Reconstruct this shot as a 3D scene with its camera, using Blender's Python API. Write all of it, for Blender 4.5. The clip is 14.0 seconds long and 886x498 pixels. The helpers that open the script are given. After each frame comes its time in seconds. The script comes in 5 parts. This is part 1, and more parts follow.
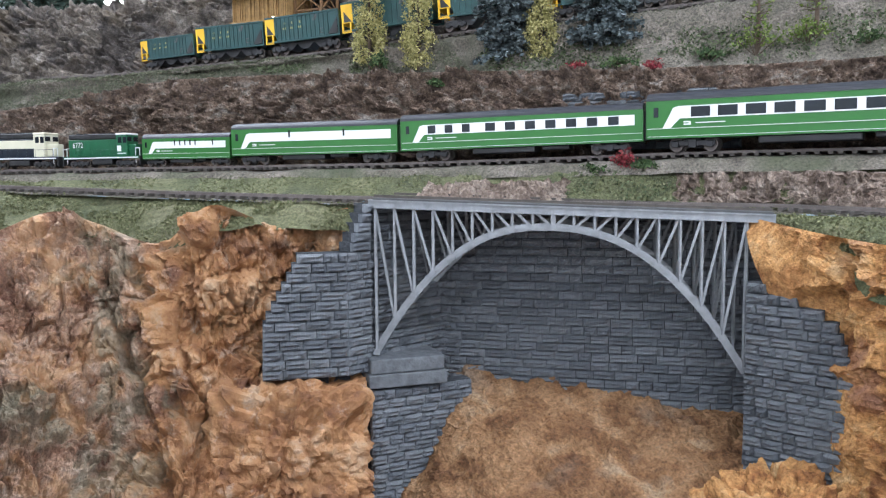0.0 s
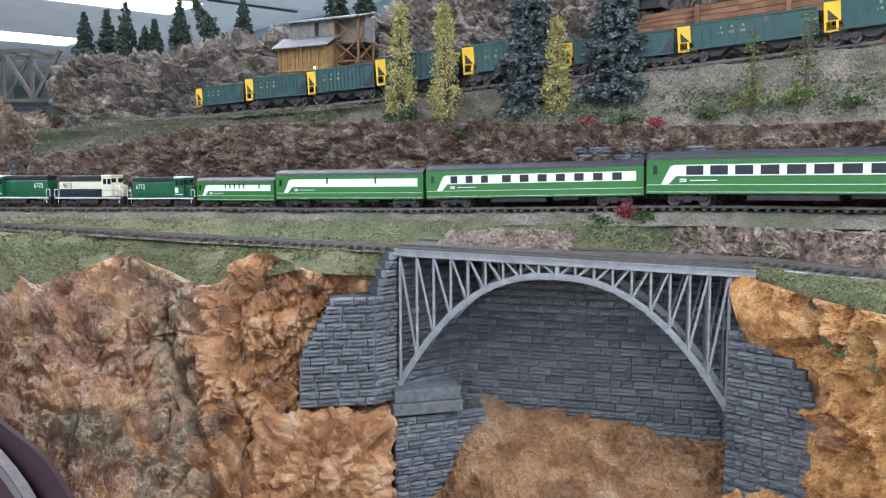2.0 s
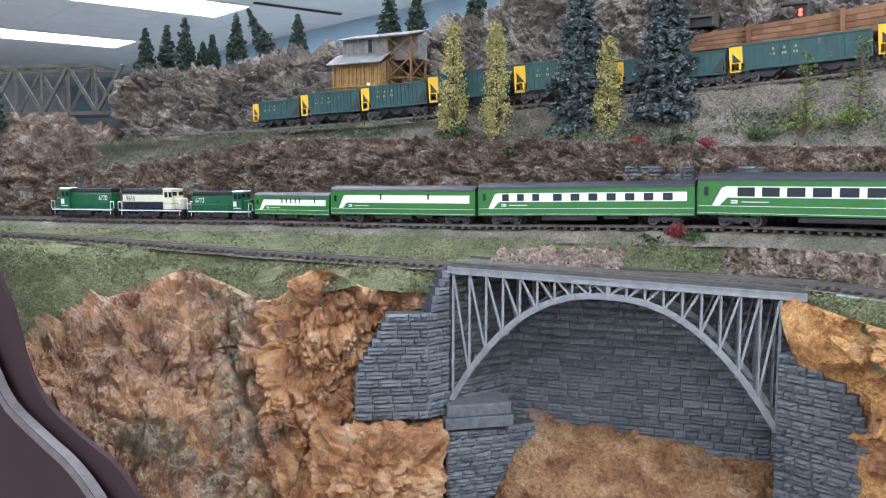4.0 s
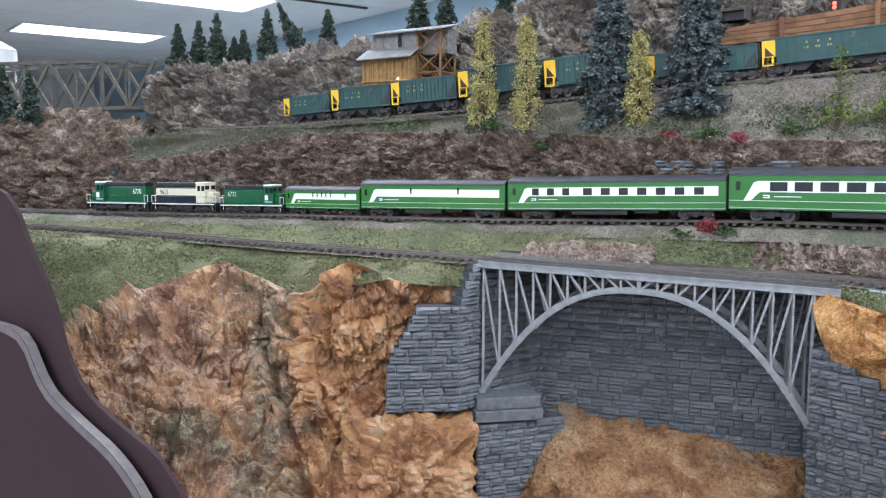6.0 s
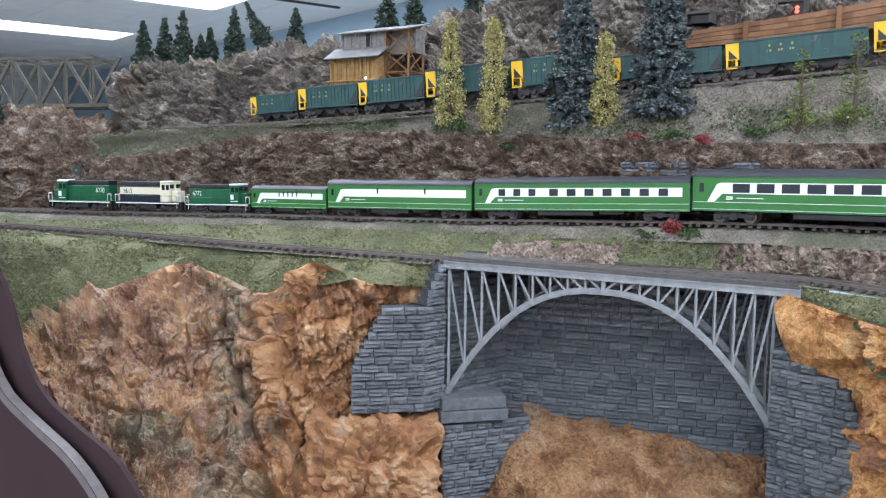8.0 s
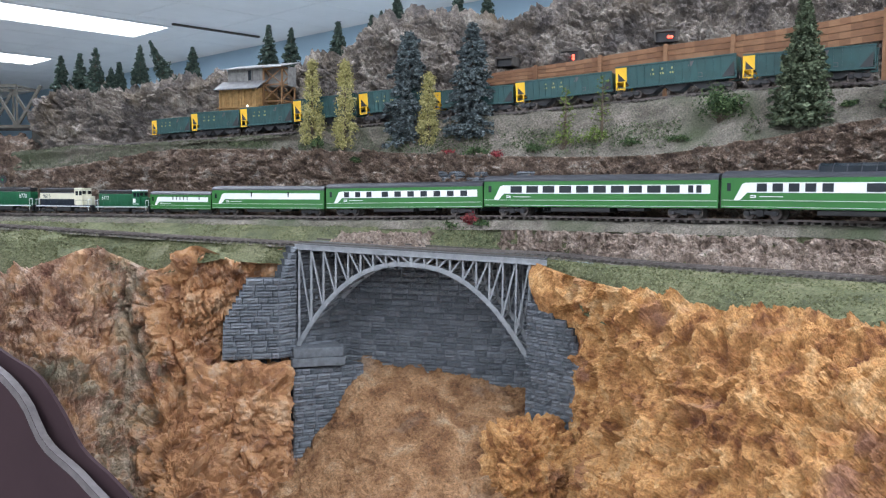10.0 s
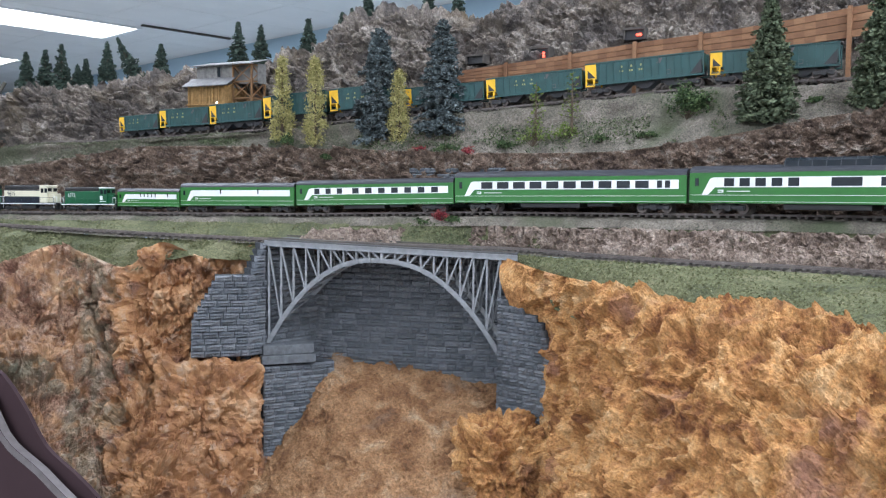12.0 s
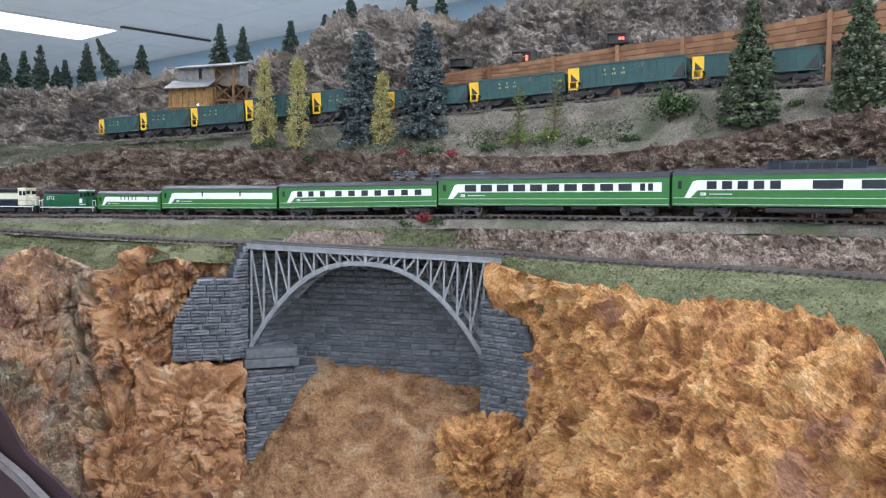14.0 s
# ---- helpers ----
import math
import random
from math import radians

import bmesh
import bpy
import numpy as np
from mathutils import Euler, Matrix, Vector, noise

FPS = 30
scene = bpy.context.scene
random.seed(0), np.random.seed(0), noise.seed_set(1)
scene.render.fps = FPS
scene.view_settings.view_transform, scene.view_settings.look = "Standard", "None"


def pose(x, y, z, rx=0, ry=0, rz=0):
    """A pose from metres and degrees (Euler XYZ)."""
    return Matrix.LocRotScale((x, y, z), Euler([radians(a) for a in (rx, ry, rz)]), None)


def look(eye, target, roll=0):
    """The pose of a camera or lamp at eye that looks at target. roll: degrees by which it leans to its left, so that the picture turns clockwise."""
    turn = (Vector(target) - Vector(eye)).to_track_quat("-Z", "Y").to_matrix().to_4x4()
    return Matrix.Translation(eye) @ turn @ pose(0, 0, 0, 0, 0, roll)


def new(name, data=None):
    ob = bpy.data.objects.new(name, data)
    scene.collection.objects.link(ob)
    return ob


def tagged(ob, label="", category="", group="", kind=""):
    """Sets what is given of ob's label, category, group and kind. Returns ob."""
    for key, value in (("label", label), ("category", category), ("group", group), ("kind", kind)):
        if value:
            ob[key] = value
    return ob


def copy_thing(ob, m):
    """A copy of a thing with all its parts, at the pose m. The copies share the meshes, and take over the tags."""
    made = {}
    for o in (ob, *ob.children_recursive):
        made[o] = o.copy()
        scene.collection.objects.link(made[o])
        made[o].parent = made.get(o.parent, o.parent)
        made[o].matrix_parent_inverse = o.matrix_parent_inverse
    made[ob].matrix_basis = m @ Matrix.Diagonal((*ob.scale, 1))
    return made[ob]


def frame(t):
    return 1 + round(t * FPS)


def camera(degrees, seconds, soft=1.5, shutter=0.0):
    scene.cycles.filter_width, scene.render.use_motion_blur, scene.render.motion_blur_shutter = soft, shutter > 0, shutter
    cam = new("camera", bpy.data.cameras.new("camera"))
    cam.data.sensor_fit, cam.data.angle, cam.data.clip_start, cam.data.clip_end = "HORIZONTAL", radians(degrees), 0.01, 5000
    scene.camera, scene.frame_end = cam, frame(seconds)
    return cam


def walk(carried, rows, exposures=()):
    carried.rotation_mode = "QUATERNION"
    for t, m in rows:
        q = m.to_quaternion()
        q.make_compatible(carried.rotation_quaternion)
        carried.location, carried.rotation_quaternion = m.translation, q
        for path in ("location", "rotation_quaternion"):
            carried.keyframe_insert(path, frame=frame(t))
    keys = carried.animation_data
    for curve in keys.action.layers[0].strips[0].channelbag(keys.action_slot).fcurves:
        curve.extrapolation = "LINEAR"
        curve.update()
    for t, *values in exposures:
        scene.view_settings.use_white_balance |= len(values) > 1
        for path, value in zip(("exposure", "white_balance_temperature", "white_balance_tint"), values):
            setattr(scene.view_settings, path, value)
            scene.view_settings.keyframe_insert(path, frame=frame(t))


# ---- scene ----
cam = camera(55.0, 14.0, soft=1.2)
walk(cam, [
    (0, look((-0.0353, 0.1037, -0.0206), (0.1438, 1.0831, -0.1138), -0.41)),
    (0.5, look((-0.0345, 0.0888, -0.0082), (0.1420, 1.0681, -0.1076), -0.14)),
    (1, look((-0.0354, 0.0665, 0.0055), (0.1383, 1.0475, -0.0812), 0.28)),
    (1.5, look((-0.0321, 0.0478, 0.0148), (0.1196, 1.0323, -0.0727), 0.15)),
    (2, look((-0.0263, 0.0362, 0.0198), (0.0996, 1.0236, -0.0767), -0.11)),
    (2.5, look((-0.0340, 0.0302, 0.0292), (0.0844, 1.0184, -0.0676), 0.08)),
    (3, look((-0.0324, 0.0268, 0.0313), (0.0972, 1.0140, -0.0614), 0.37)),
    (3.5, look((-0.0338, 0.0250, 0.0336), (0.0914, 1.0128, -0.0587), 0.34)),
    (4, look((-0.0379, 0.0238, 0.0351), (0.0421, 1.0159, -0.0619), 0.19)),
    (6.5, look((-0.0429, 0.0200, 0.0354), (0.0066, 1.0134, -0.0688), 0.28)),
    (7, look((-0.0430, 0.0204, 0.0352), (0.0045, 1.0139, -0.0686), 0.36)),
    (7.5, look((-0.0418, 0.0211, 0.0348), (0.0200, 1.0135, -0.0710), 0.44)),
    (8, look((-0.0374, 0.0211, 0.0351), (0.0459, 1.0123, -0.0682), 0.56)),
    (8.5, look((-0.0011, -0.1630, 0.0225), (0.0663, 0.8326, -0.0432), 0.45)),
    (9, look((0.0138, -0.2004, 0.0188), (0.1393, 0.7894, -0.0480), 0.51)),
    (11.5, look((0.0242, -0.2012, 0.0106), (0.2083, 0.7791, -0.0612), 0.69)),
    (12, look((0.0236, -0.2005, 0.0089), (0.2208, 0.7776, -0.0570), 0.63)),
    (12.5, look((0.0234, -0.2000, 0.0064), (0.2311, 0.7760, -0.0587), 0.63)),
    (13, look((0.0210, -0.1977, 0.0052), (0.2341, 0.7772, -0.0596), 0.74)),
    (13.5, look((0.0203, -0.1969, 0.0057), (0.2357, 0.7777, -0.0569), 0.70)),
    (14, look((0.0215, -0.1985, 0.0087), (0.2403, 0.7753, -0.0535), 0.65)),
], exposures=[(0, -0.08), (8, -0.10), (8.6, -0.20), (14, -0.22)])

# ---- world and light ----
world = bpy.data.worlds.new("world")
scene.world = world
world.use_nodes = True
wn = world.node_tree
wn.nodes["Background"].inputs[0].default_value = (0.62, 0.68, 0.75, 1)
wn.nodes["Background"].inputs[1].default_value = 0.12

ROOM_Z = 1.15        # ceiling height above the rails
FLOOR_Z = -1.25
LAMP_W, LAMP_C = 36.5, (0.740, 0.818, 1.0)


# ---- small tools ----
def catmull(pts, n):
    p = np.array(pts, float)
    seg = np.linalg.norm(np.diff(p, axis=0), axis=1)
    s = np.concatenate([[0], np.cumsum(seg)])
    q = np.vstack([2 * p[0] - p[1], p, 2 * p[-1] - p[-2]])
    out = []
    for d in np.linspace(0, s[-1], n):
        i = min(int(np.searchsorted(s, d, side="right") - 1), len(p) - 2)
        u = (d - s[i]) / max(seg[i], 1e-9)
        a, b, c, e = q[i], q[i + 1], q[i + 2], q[i + 3]
        out.append(0.5 * (2 * b + (c - a) * u + (2 * a - 5 * b + 4 * c - e) * u * u + (3 * b - a - 3 * c + e) * u ** 3))
    return np.array(out)


def hash3(ix, iy, iz, seed):
    h = (ix.astype(np.int64) * 374761393 + iy.astype(np.int64) * 668265263 + iz.astype(np.int64) * 2147483647 + seed * 1274126177) & 0xFFFFFFFF
    h = ((h ^ (h >> 13)) * 1274126177) & 0xFFFFFFFF
    h = ((h ^ (h >> 16)) * 2246822519) & 0xFFFFFFFF
    return ((h ^ (h >> 15)) & 0xFFFFFF) / float(0xFFFFFF)


def vnoise(p, seed=0):
    i = np.floor(p)
    f = p - i
    f = f * f * f * (f * (f * 6 - 15) + 10)
    r = 0
    for dx in (0, 1):
        for dy in (0, 1):
            for dz in (0, 1):
                w = (f[..., 0] if dx else 1 - f[..., 0]) * (f[..., 1] if dy else 1 - f[..., 1]) * (f[..., 2] if dz else 1 - f[..., 2])
                r = r + w * hash3(i[..., 0] + dx, i[..., 1] + dy, i[..., 2] + dz, seed)
    return r * 2 - 1


def fbm(p, size, octaves=6, seed=0, ridged=False, squash=(1, 1, 1), gain=0.6):
    q = p * np.array(squash) / size
    if ridged:
        q = q + 0.55 * np.stack([vnoise(q * 0.9 + 31.7 * c, seed + 50 + c) for c in (0, 1, 2)], -1)
    r, a, tot = 0, 1.0, 0
    for k in range(octaves):
        n = vnoise(q * 2.03 ** k + 17.3 * k, seed + k)
        r = r + a * ((1 - 2 * np.abs(n)) if ridged else n)
        tot += a
        a *= gain
    return r / tot


def chunk(p, size, seed=0, squash=(1, 1, 1)):
    """Angular broken rock: tilted facets with creases between them, about -1 to 1."""
    q = p.reshape(-1, 3) * np.array(squash) / size
    q = q + 0.35 * np.stack([vnoise(q * 1.3 + 9.1 * c, seed + 70 + c) for c in (0, 1, 2)], -1)
    base = np.floor(q)
    n = len(q)
    f1, f2 = np.full(n, 9.0), np.full(n, 9.0)
    near, cell = np.zeros((n, 3)), np.zeros((n, 3))
    for dx in (-1, 0, 1):
        for dy in (-1, 0, 1):
            for dz in (-1, 0, 1):
                c = base + np.array([dx, dy, dz])
                fp = c + np.stack([hash3(c[:, 0], c[:, 1], c[:, 2], seed + k) for k in (1, 2, 3)], -1)
                w = q - fp
                d = np.sqrt((w * w).sum(1))
                better = d < f1
                f2 = np.where(better, f1, np.minimum(f2, d))
                near = np.where(better[:, None], w, near)
                cell = np.where(better[:, None], c, cell)
                f1 = np.where(better, d, f1)
    tilt = np.stack([hash3(cell[:, 0], cell[:, 1], cell[:, 2], seed + k) - 0.5 for k in (11, 12, 13)], -1)
    lift = hash3(cell[:, 0], cell[:, 1], cell[:, 2], seed + 21) - 0.5
    e = np.clip((f2 - f1) / 0.30, 0, 1)
    e = e * e * (3 - 2 * e)
    return ((lift * 1.1 + 1.5 * (near * tilt).sum(1)) * (0.35 + 0.65 * e) - 0.45 * (1 - e)).reshape(p.shape[:-1])


def grid_mesh(name, v, mat, smooth=True):
    """A sheet from an array of points (rows, columns, 3)."""
    m, n = v.shape[:2]
    idx = np.arange(m * n).reshape(m, n)
    f = np.stack([idx[:-1, :-1], idx[:-1, 1:], idx[1:, 1:], idx[1:, :-1]], -1).reshape(-1, 4)
    me = bpy.data.meshes.new(name)
    me.from_pydata(v.reshape(-1, 3).tolist(), [], f.tolist())
    me.materials.append(mat)
    if smooth:
        me.polygons.foreach_set("use_smooth", np.ones(len(f), bool))
    me.update()
    return me


def loft(rails, n, m, ease=True):
    """Points of a sheet that runs from rail to rail; each rail is a short list of places."""
    R = [catmull(r, n) for r in rails]
    R = np.array(R)
    cols = [catmull(R[:, k], m) if (ease and len(rails) > 2) else R[0, k] + (R[-1, k] - R[0, k]) * np.linspace(0, 1, m)[:, None] for k in range(n)]
    return np.stack(cols, 1)


def normals(v):
    a = np.gradient(v, axis=1)
    b = np.gradient(v, axis=0)
    c = np.cross(a, b)
    return c / np.maximum(np.linalg.norm(c, axis=-1, keepdims=True), 1e-12)


def fade(v, left=0, right=0, first=0, last=0):
    """One inside the sheet, zero at the chosen borders over so many grid steps."""
    m, n = v.shape[:2]
    w = np.ones((m, n))
    i, j = np.arange(m)[:, None], np.arange(n)[None]
    if left: w = w * np.clip(j / left, 0, 1)
    if right: w = w * np.clip((n - 1 - j) / right, 0, 1)
    if first: w = w * np.clip(i / first, 0, 1)
    if last: w = w * np.clip((m - 1 - i) / last, 0, 1)
    return w[..., None]


def part(name, bm, material, parent=None, label=""):
    me = bpy.data.meshes.new(name)
    bm.to_mesh(me)
    bm.free()
    me.materials.append(material)
    o = new(name, me)
    if parent is not None:
        o.parent = parent
    if label:
        o["label"] = label
    return o


def box(bm, x0, x1, y0, y1, z0, z1, bevel=0.0):
    r = bmesh.ops.create_cube(bm, size=1)
    bmesh.ops.transform(bm, verts=r["verts"], matrix=Matrix.LocRotScale(((x0 + x1) / 2, (y0 + y1) / 2, (z0 + z1) / 2), None, (x1 - x0, y1 - y0, z1 - z0)))
    if bevel:
        es = list({e for v in r["verts"] for e in v.link_edges})
        bmesh.ops.bevel(bm, geom=es, offset=bevel, segments=2, affect="EDGES", profile=0.5)


def bar(bm, a, b, w, d=None):
    a, b = Vector(a), Vector(b)
    dirv = b - a
    r = bmesh.ops.create_cube(bm, size=1)
    q = dirv.to_track_quat("Z", "Y")
    bmesh.ops.transform(bm, verts=r["verts"], matrix=Matrix.LocRotScale((a + b) / 2, q, (w, d or w, dirv.length)))


def rod(bm, a, b, r0, r1=None, sides=8):
    a, b = Vector(a), Vector(b)
    dirv = b - a
    c = bmesh.ops.create_cone(bm, cap_ends=True, segments=sides, radius1=r0, radius2=r0 if r1 is None else r1, depth=dirv.length)
    bmesh.ops.transform(bm, verts=c["verts"], matrix=Matrix.LocRotScale((a + b) / 2, dirv.to_track_quat("Z", "Y"), None))


# ---- materials ----
def nodes_of(name):
    m = bpy.data.materials.new(name)
    m.use_nodes = True
    return m, m.node_tree, m.node_tree.nodes["Principled BSDF"]


def add(nt, kind, **kw):
    n = nt.nodes.new(kind)
    for k, v in kw.items():
        n.inputs[k].default_value = v
    return n


def ramp(nt, fac, stops):
    r = nt.nodes.new("ShaderNodeValToRGB")
    el = r.color_ramp.elements
    while len(el) < len(stops):
        el.new(0.5)
    for e, (p, c) in zip(el, stops):
        e.position, e.color = p, (*c, 1)
    nt.links.new(fac, r.inputs[0])
    return r.outputs[0]


def mixc(nt, a, b, fac, mode="MIX"):
    x = nt.nodes.new("ShaderNodeMix")
    x.data_type, x.blend_type = "RGBA", mode
    for sock, val in ((x.inputs[0], fac), (x.inputs[6], a), (x.inputs[7], b)):
        if hasattr(val, "links"):
            nt.links.new(val, sock)
        elif isinstance(val, tuple):
            sock.default_value = (*val, 1)
        else:
            sock.default_value = val
    return x.outputs[2]


def noise_of(nt, size, detail=4, rough=0.6, squash=(1, 1, 1), distort=0.0):
    tc = nt.nodes.new("ShaderNodeTexCoord")
    mp = nt.nodes.new("ShaderNodeMapping")
    mp.inputs["Scale"].default_value = [s / size for s in squash]
    nt.links.new(tc.outputs["Object"], mp.inputs[0])
    n = add(nt, "ShaderNodeTexNoise", Scale=1.0, Detail=detail, Roughness=rough, Distortion=distort)
    nt.links.new(mp.outputs[0], n.inputs["Vector"])
    return n.outputs[0]


def bump(nt, bsdf, height, dist, strength=1.0):
    b = add(nt, "ShaderNodeBump", Strength=strength, Distance=dist)
    nt.links.new(height, b.inputs["Height"])
    nt.links.new(b.outputs[0], bsdf.inputs["Normal"])


def earthy(name, stops, big=0.09, fine=0.006, tint=None, bumpd=0.0025, rough=0.95, squash=(1, 1, 1), speck=0.45, grit=0.0016):
    """Rock, soil or turf: a colour ramp on broad noise, mottled by fine noise, with a rough relief."""
    m, nt, b = nodes_of(name)
    n1 = noise_of(nt, big, 6, 0.62, squash, 0.6)
    n2 = noise_of(nt, fine, 5, 0.7)
    c = ramp(nt, n1, stops)
    dark = ramp(nt, n2, [(0.30, (0.35, 0.35, 0.35)), (0.52, (0.9, 0.9, 0.9)), (0.72, (1.35, 1.32, 1.25))])
    c = mixc(nt, c, dark, speck, "MULTIPLY")
    if tint:
        n3 = noise_of(nt, big * 2.7, 3, 0.6, (1, 1, 1), 0.3)
        c = mixc(nt, c, tint[0], ramp(nt, n3, [(tint[1], (0, 0, 0)), (tint[2], (1, 1, 1))]))
    nt.links.new(c, b.inputs["Base Color"])
    b.inputs["Roughness"].default_value = rough
    b.inputs["Specular IOR Level"].default_value = 0.2
    # fine grit: colour grains, pits and a second, small relief
    n4 = noise_of(nt, grit, 3, 0.65)
    old = b.inputs["Base Color"].links[0].from_socket
    c = mixc(nt, old, ramp(nt, n4, [(0.32, (0.38, 0.36, 0.34)), (0.47, (0.92, 0.92, 0.92)), (0.60, (1.08, 1.08, 1.08)), (0.72, (1.50, 1.47, 1.42))]), 0.58, "MULTIPLY")
    nt.links.new(c, b.inputs["Base Color"])
    b1 = add(nt, "ShaderNodeBump", Strength=0.8, Distance=bumpd)
    nt.links.new(n2, b1.inputs["Height"])
    b2 = add(nt, "ShaderNodeBump", Strength=0.8, Distance=grit * 0.8)
    nt.links.new(n4, b2.inputs["Height"])
    nt.links.new(b1.outputs[0], b2.inputs["Normal"])
    nt.links.new(b2.outputs[0], b.inputs["Normal"])
    return m


def paint(name, col, rough=0.5, var=0.12, size=0.01, metal=0.0, bumpd=0.0):
    m, nt, b = nodes_of(name)
    n = noise_of(nt, size, 4, 0.6)
    c = ramp(nt, n, [(0.3, tuple(x * (1 - var) for x in col)), (0.7, tuple(min(1, x * (1 + var)) for x in col))])
    nt.links.new(c, b.inputs["Base Color"])
    b.inputs["Roughness"].default_value = rough
    b.inputs["Metallic"].default_value = metal
    if bumpd:
        bump(nt, b, n, bumpd)
    return m


M_ORANGE = earthy("orange_rock", [(0.30, (0.17, 0.068, 0.034)), (0.42, (0.36, 0.168, 0.066)), (0.54, (0.56, 0.30, 0.118)), (0.70, (0.68, 0.45, 0.235))], 0.024, 0.0030, ((0.30, 0.155, 0.10), 0.58, 0.72), bumpd=0.003, speck=0.7)
M_RED = earthy("reddish_rock", [(0.29, (0.15, 0.070, 0.050)), (0.40, (0.33, 0.185, 0.125)), (0.50, (0.50, 0.325, 0.225)), (0.63, (0.70, 0.56, 0.45))], 0.030, 0.0030, ((0.26, 0.25, 0.18), 0.58, 0.72), bumpd=0.003, speck=0.7)
def ochre_side(mat):
    """The rock turns from reddish to ochre towards the bridge."""
    nt = mat.node_tree
    b = nt.nodes["Principled BSDF"]
    old = b.inputs["Base Color"].links[0].from_socket
    tc = nt.nodes.new("ShaderNodeTexCoord")
    sx = nt.nodes.new("ShaderNodeSeparateXYZ")
    nt.links.new(tc.outputs["Object"], sx.inputs[0])
    mr = add(nt, "ShaderNodeMapRange", **{"From Min": -0.135, "From Max": -0.045})
    nt.links.new(sx.outputs[0], mr.inputs[0])
    n = noise_of(nt, 0.03, 4, 0.6)
    ad = nt.nodes.new("ShaderNodeMath")
    ad.operation = "MULTIPLY_ADD"
    nt.links.new(n, ad.inputs[0])
    ad.inputs[1].default_value = 1.6
    nt.links.new(mr.outputs[0], ad.inputs[2])
    f = ramp(nt, ad.outputs[0], [(0.75, (0, 0, 0)), (1.0, (0.85, 0.85, 0.85))])
    c2 = ramp(nt, noise_of(nt, 0.03, 6, 0.65), [(0.32, (0.17, 0.080, 0.05)), (0.45, (0.37, 0.180, 0.080)), (0.56, (0.53, 0.285, 0.130)), (0.70, (0.62, 0.44, 0.28))])
    c = mixc(nt, old, c2, f)
    # a grey-green washed gully, and sandy drybrushed patches
    wob = nt.nodes.new("ShaderNodeMath")
    wob.operation = "MULTIPLY_ADD"
    nt.links.new(noise_of(nt, 0.035, 4, 0.65), wob.inputs[0])
    wob.inputs[1].default_value = 0.16
    nt.links.new(sx.outputs[0], wob.inputs[2])
    g = ramp(nt, add_map(nt, wob.outputs[0], -0.130, -0.010), [(0.40, (0, 0, 0)), (0.52, (0.55, 0.55, 0.55)), (0.61, (0.55, 0.55, 0.55)), (0.74, (0, 0, 0))])
    green = ramp(nt, noise_of(nt, 0.012, 4, 0.6), [(0.35, (0.16, 0.16, 0.11)), (0.55, (0.30, 0.29, 0.21)), (0.70, (0.48, 0.44, 0.35))])
    c = mixc(nt, c, green, g)
    sand = ramp(nt, noise_of(nt, 0.014, 5, 0.7), [(0.56, (0, 0, 0)), (0.70, (0.7, 0.7, 0.7))])
    c = mixc(nt, c, (0.58, 0.46, 0.36), sand)
    nt.links.new(c, b.inputs["Base Color"])


def add_map(nt, value, lo, hi):
    mr = add(nt, "ShaderNodeMapRange", **{"From Min": lo, "From Max": hi})
    nt.links.new(value, mr.inputs[0])
    return mr.outputs[0]


ochre_side(M_RED)
M_SLOPE = earthy("tan_slope", [(0.30, (0.13, 0.060, 0.032)), (0.43, (0.26, 0.138, 0.068)), (0.56, (0.38, 0.22, 0.115)), (0.70, (0.46, 0.33, 0.21))], 0.032, 0.0028, ((0.36, 0.29, 0.22), 0.55, 0.75), bumpd=0.003, speck=0.75)
M_GRASS = earthy("turf", [(0.30, (0.085, 0.098, 0.058)), (0.5, (0.155, 0.165, 0.088)), (0.7, (0.24, 0.238, 0.14))], 0.05, 0.0024, ((0.26, 0.22, 0.16), 0.58, 0.80), bumpd=0.003, speck=0.8)
M_GRAVEL = earthy("ballast", [(0.30, (0.13, 0.115, 0.095)), (0.5, (0.22, 0.20, 0.165)), (0.7, (0.33, 0.29, 0.25))], 0.03, 0.0020, ((0.10, 0.115, 0.07), 0.52, 0.68), bumpd=0.003, speck=0.95)
M_STRATA = earthy("layered_rock", [(0.28, (0.085, 0.06, 0.05)), (0.42, (0.215, 0.155, 0.122)), (0.54, (0.345, 0.25, 0.19)), (0.67, (0.56, 0.50, 0.44))], 0.016, 0.0032, squash=(0.9, 0.9, 1.4), bumpd=0.005, speck=0.75)
M_BACK = earthy("grey_rock", [(0.30, (0.095, 0.085, 0.080)), (0.44, (0.215, 0.19, 0.175)), (0.55, (0.33, 0.285, 0.245)), (0.69, (0.58, 0.53, 0.475))], 0.035, 0.004, ((0.22, 0.17, 0.11), 0.58, 0.78), squash=(1, 1, 1.0), bumpd=0.006, speck=0.75)
M_BANKROCK = earthy("brown_bank_rock", [(0.30, (0.10, 0.075, 0.06)), (0.44, (0.25, 0.19, 0.155)), (0.58, (0.40, 0.32, 0.265)), (0.74, (0.56, 0.49, 0.43))], 0.020, 0.0035, bumpd=0.004, speck=0.8)
M_STONE = earthy("grey_stone", [(0.30, (0.045, 0.05, 0.058)), (0.5, (0.07, 0.077, 0.086)), (0.72, (0.11, 0.118, 0.13))], 0.02, 0.0025, bumpd=0.0012, speck=0.5)
M_STEEL = paint("silver_grey_paint", (0.225, 0.238, 0.25), 0.5, 0.2, 0.006)
M_DECK = paint("dark_deck", (0.07, 0.072, 0.075), 0.8, 0.25, 0.006)
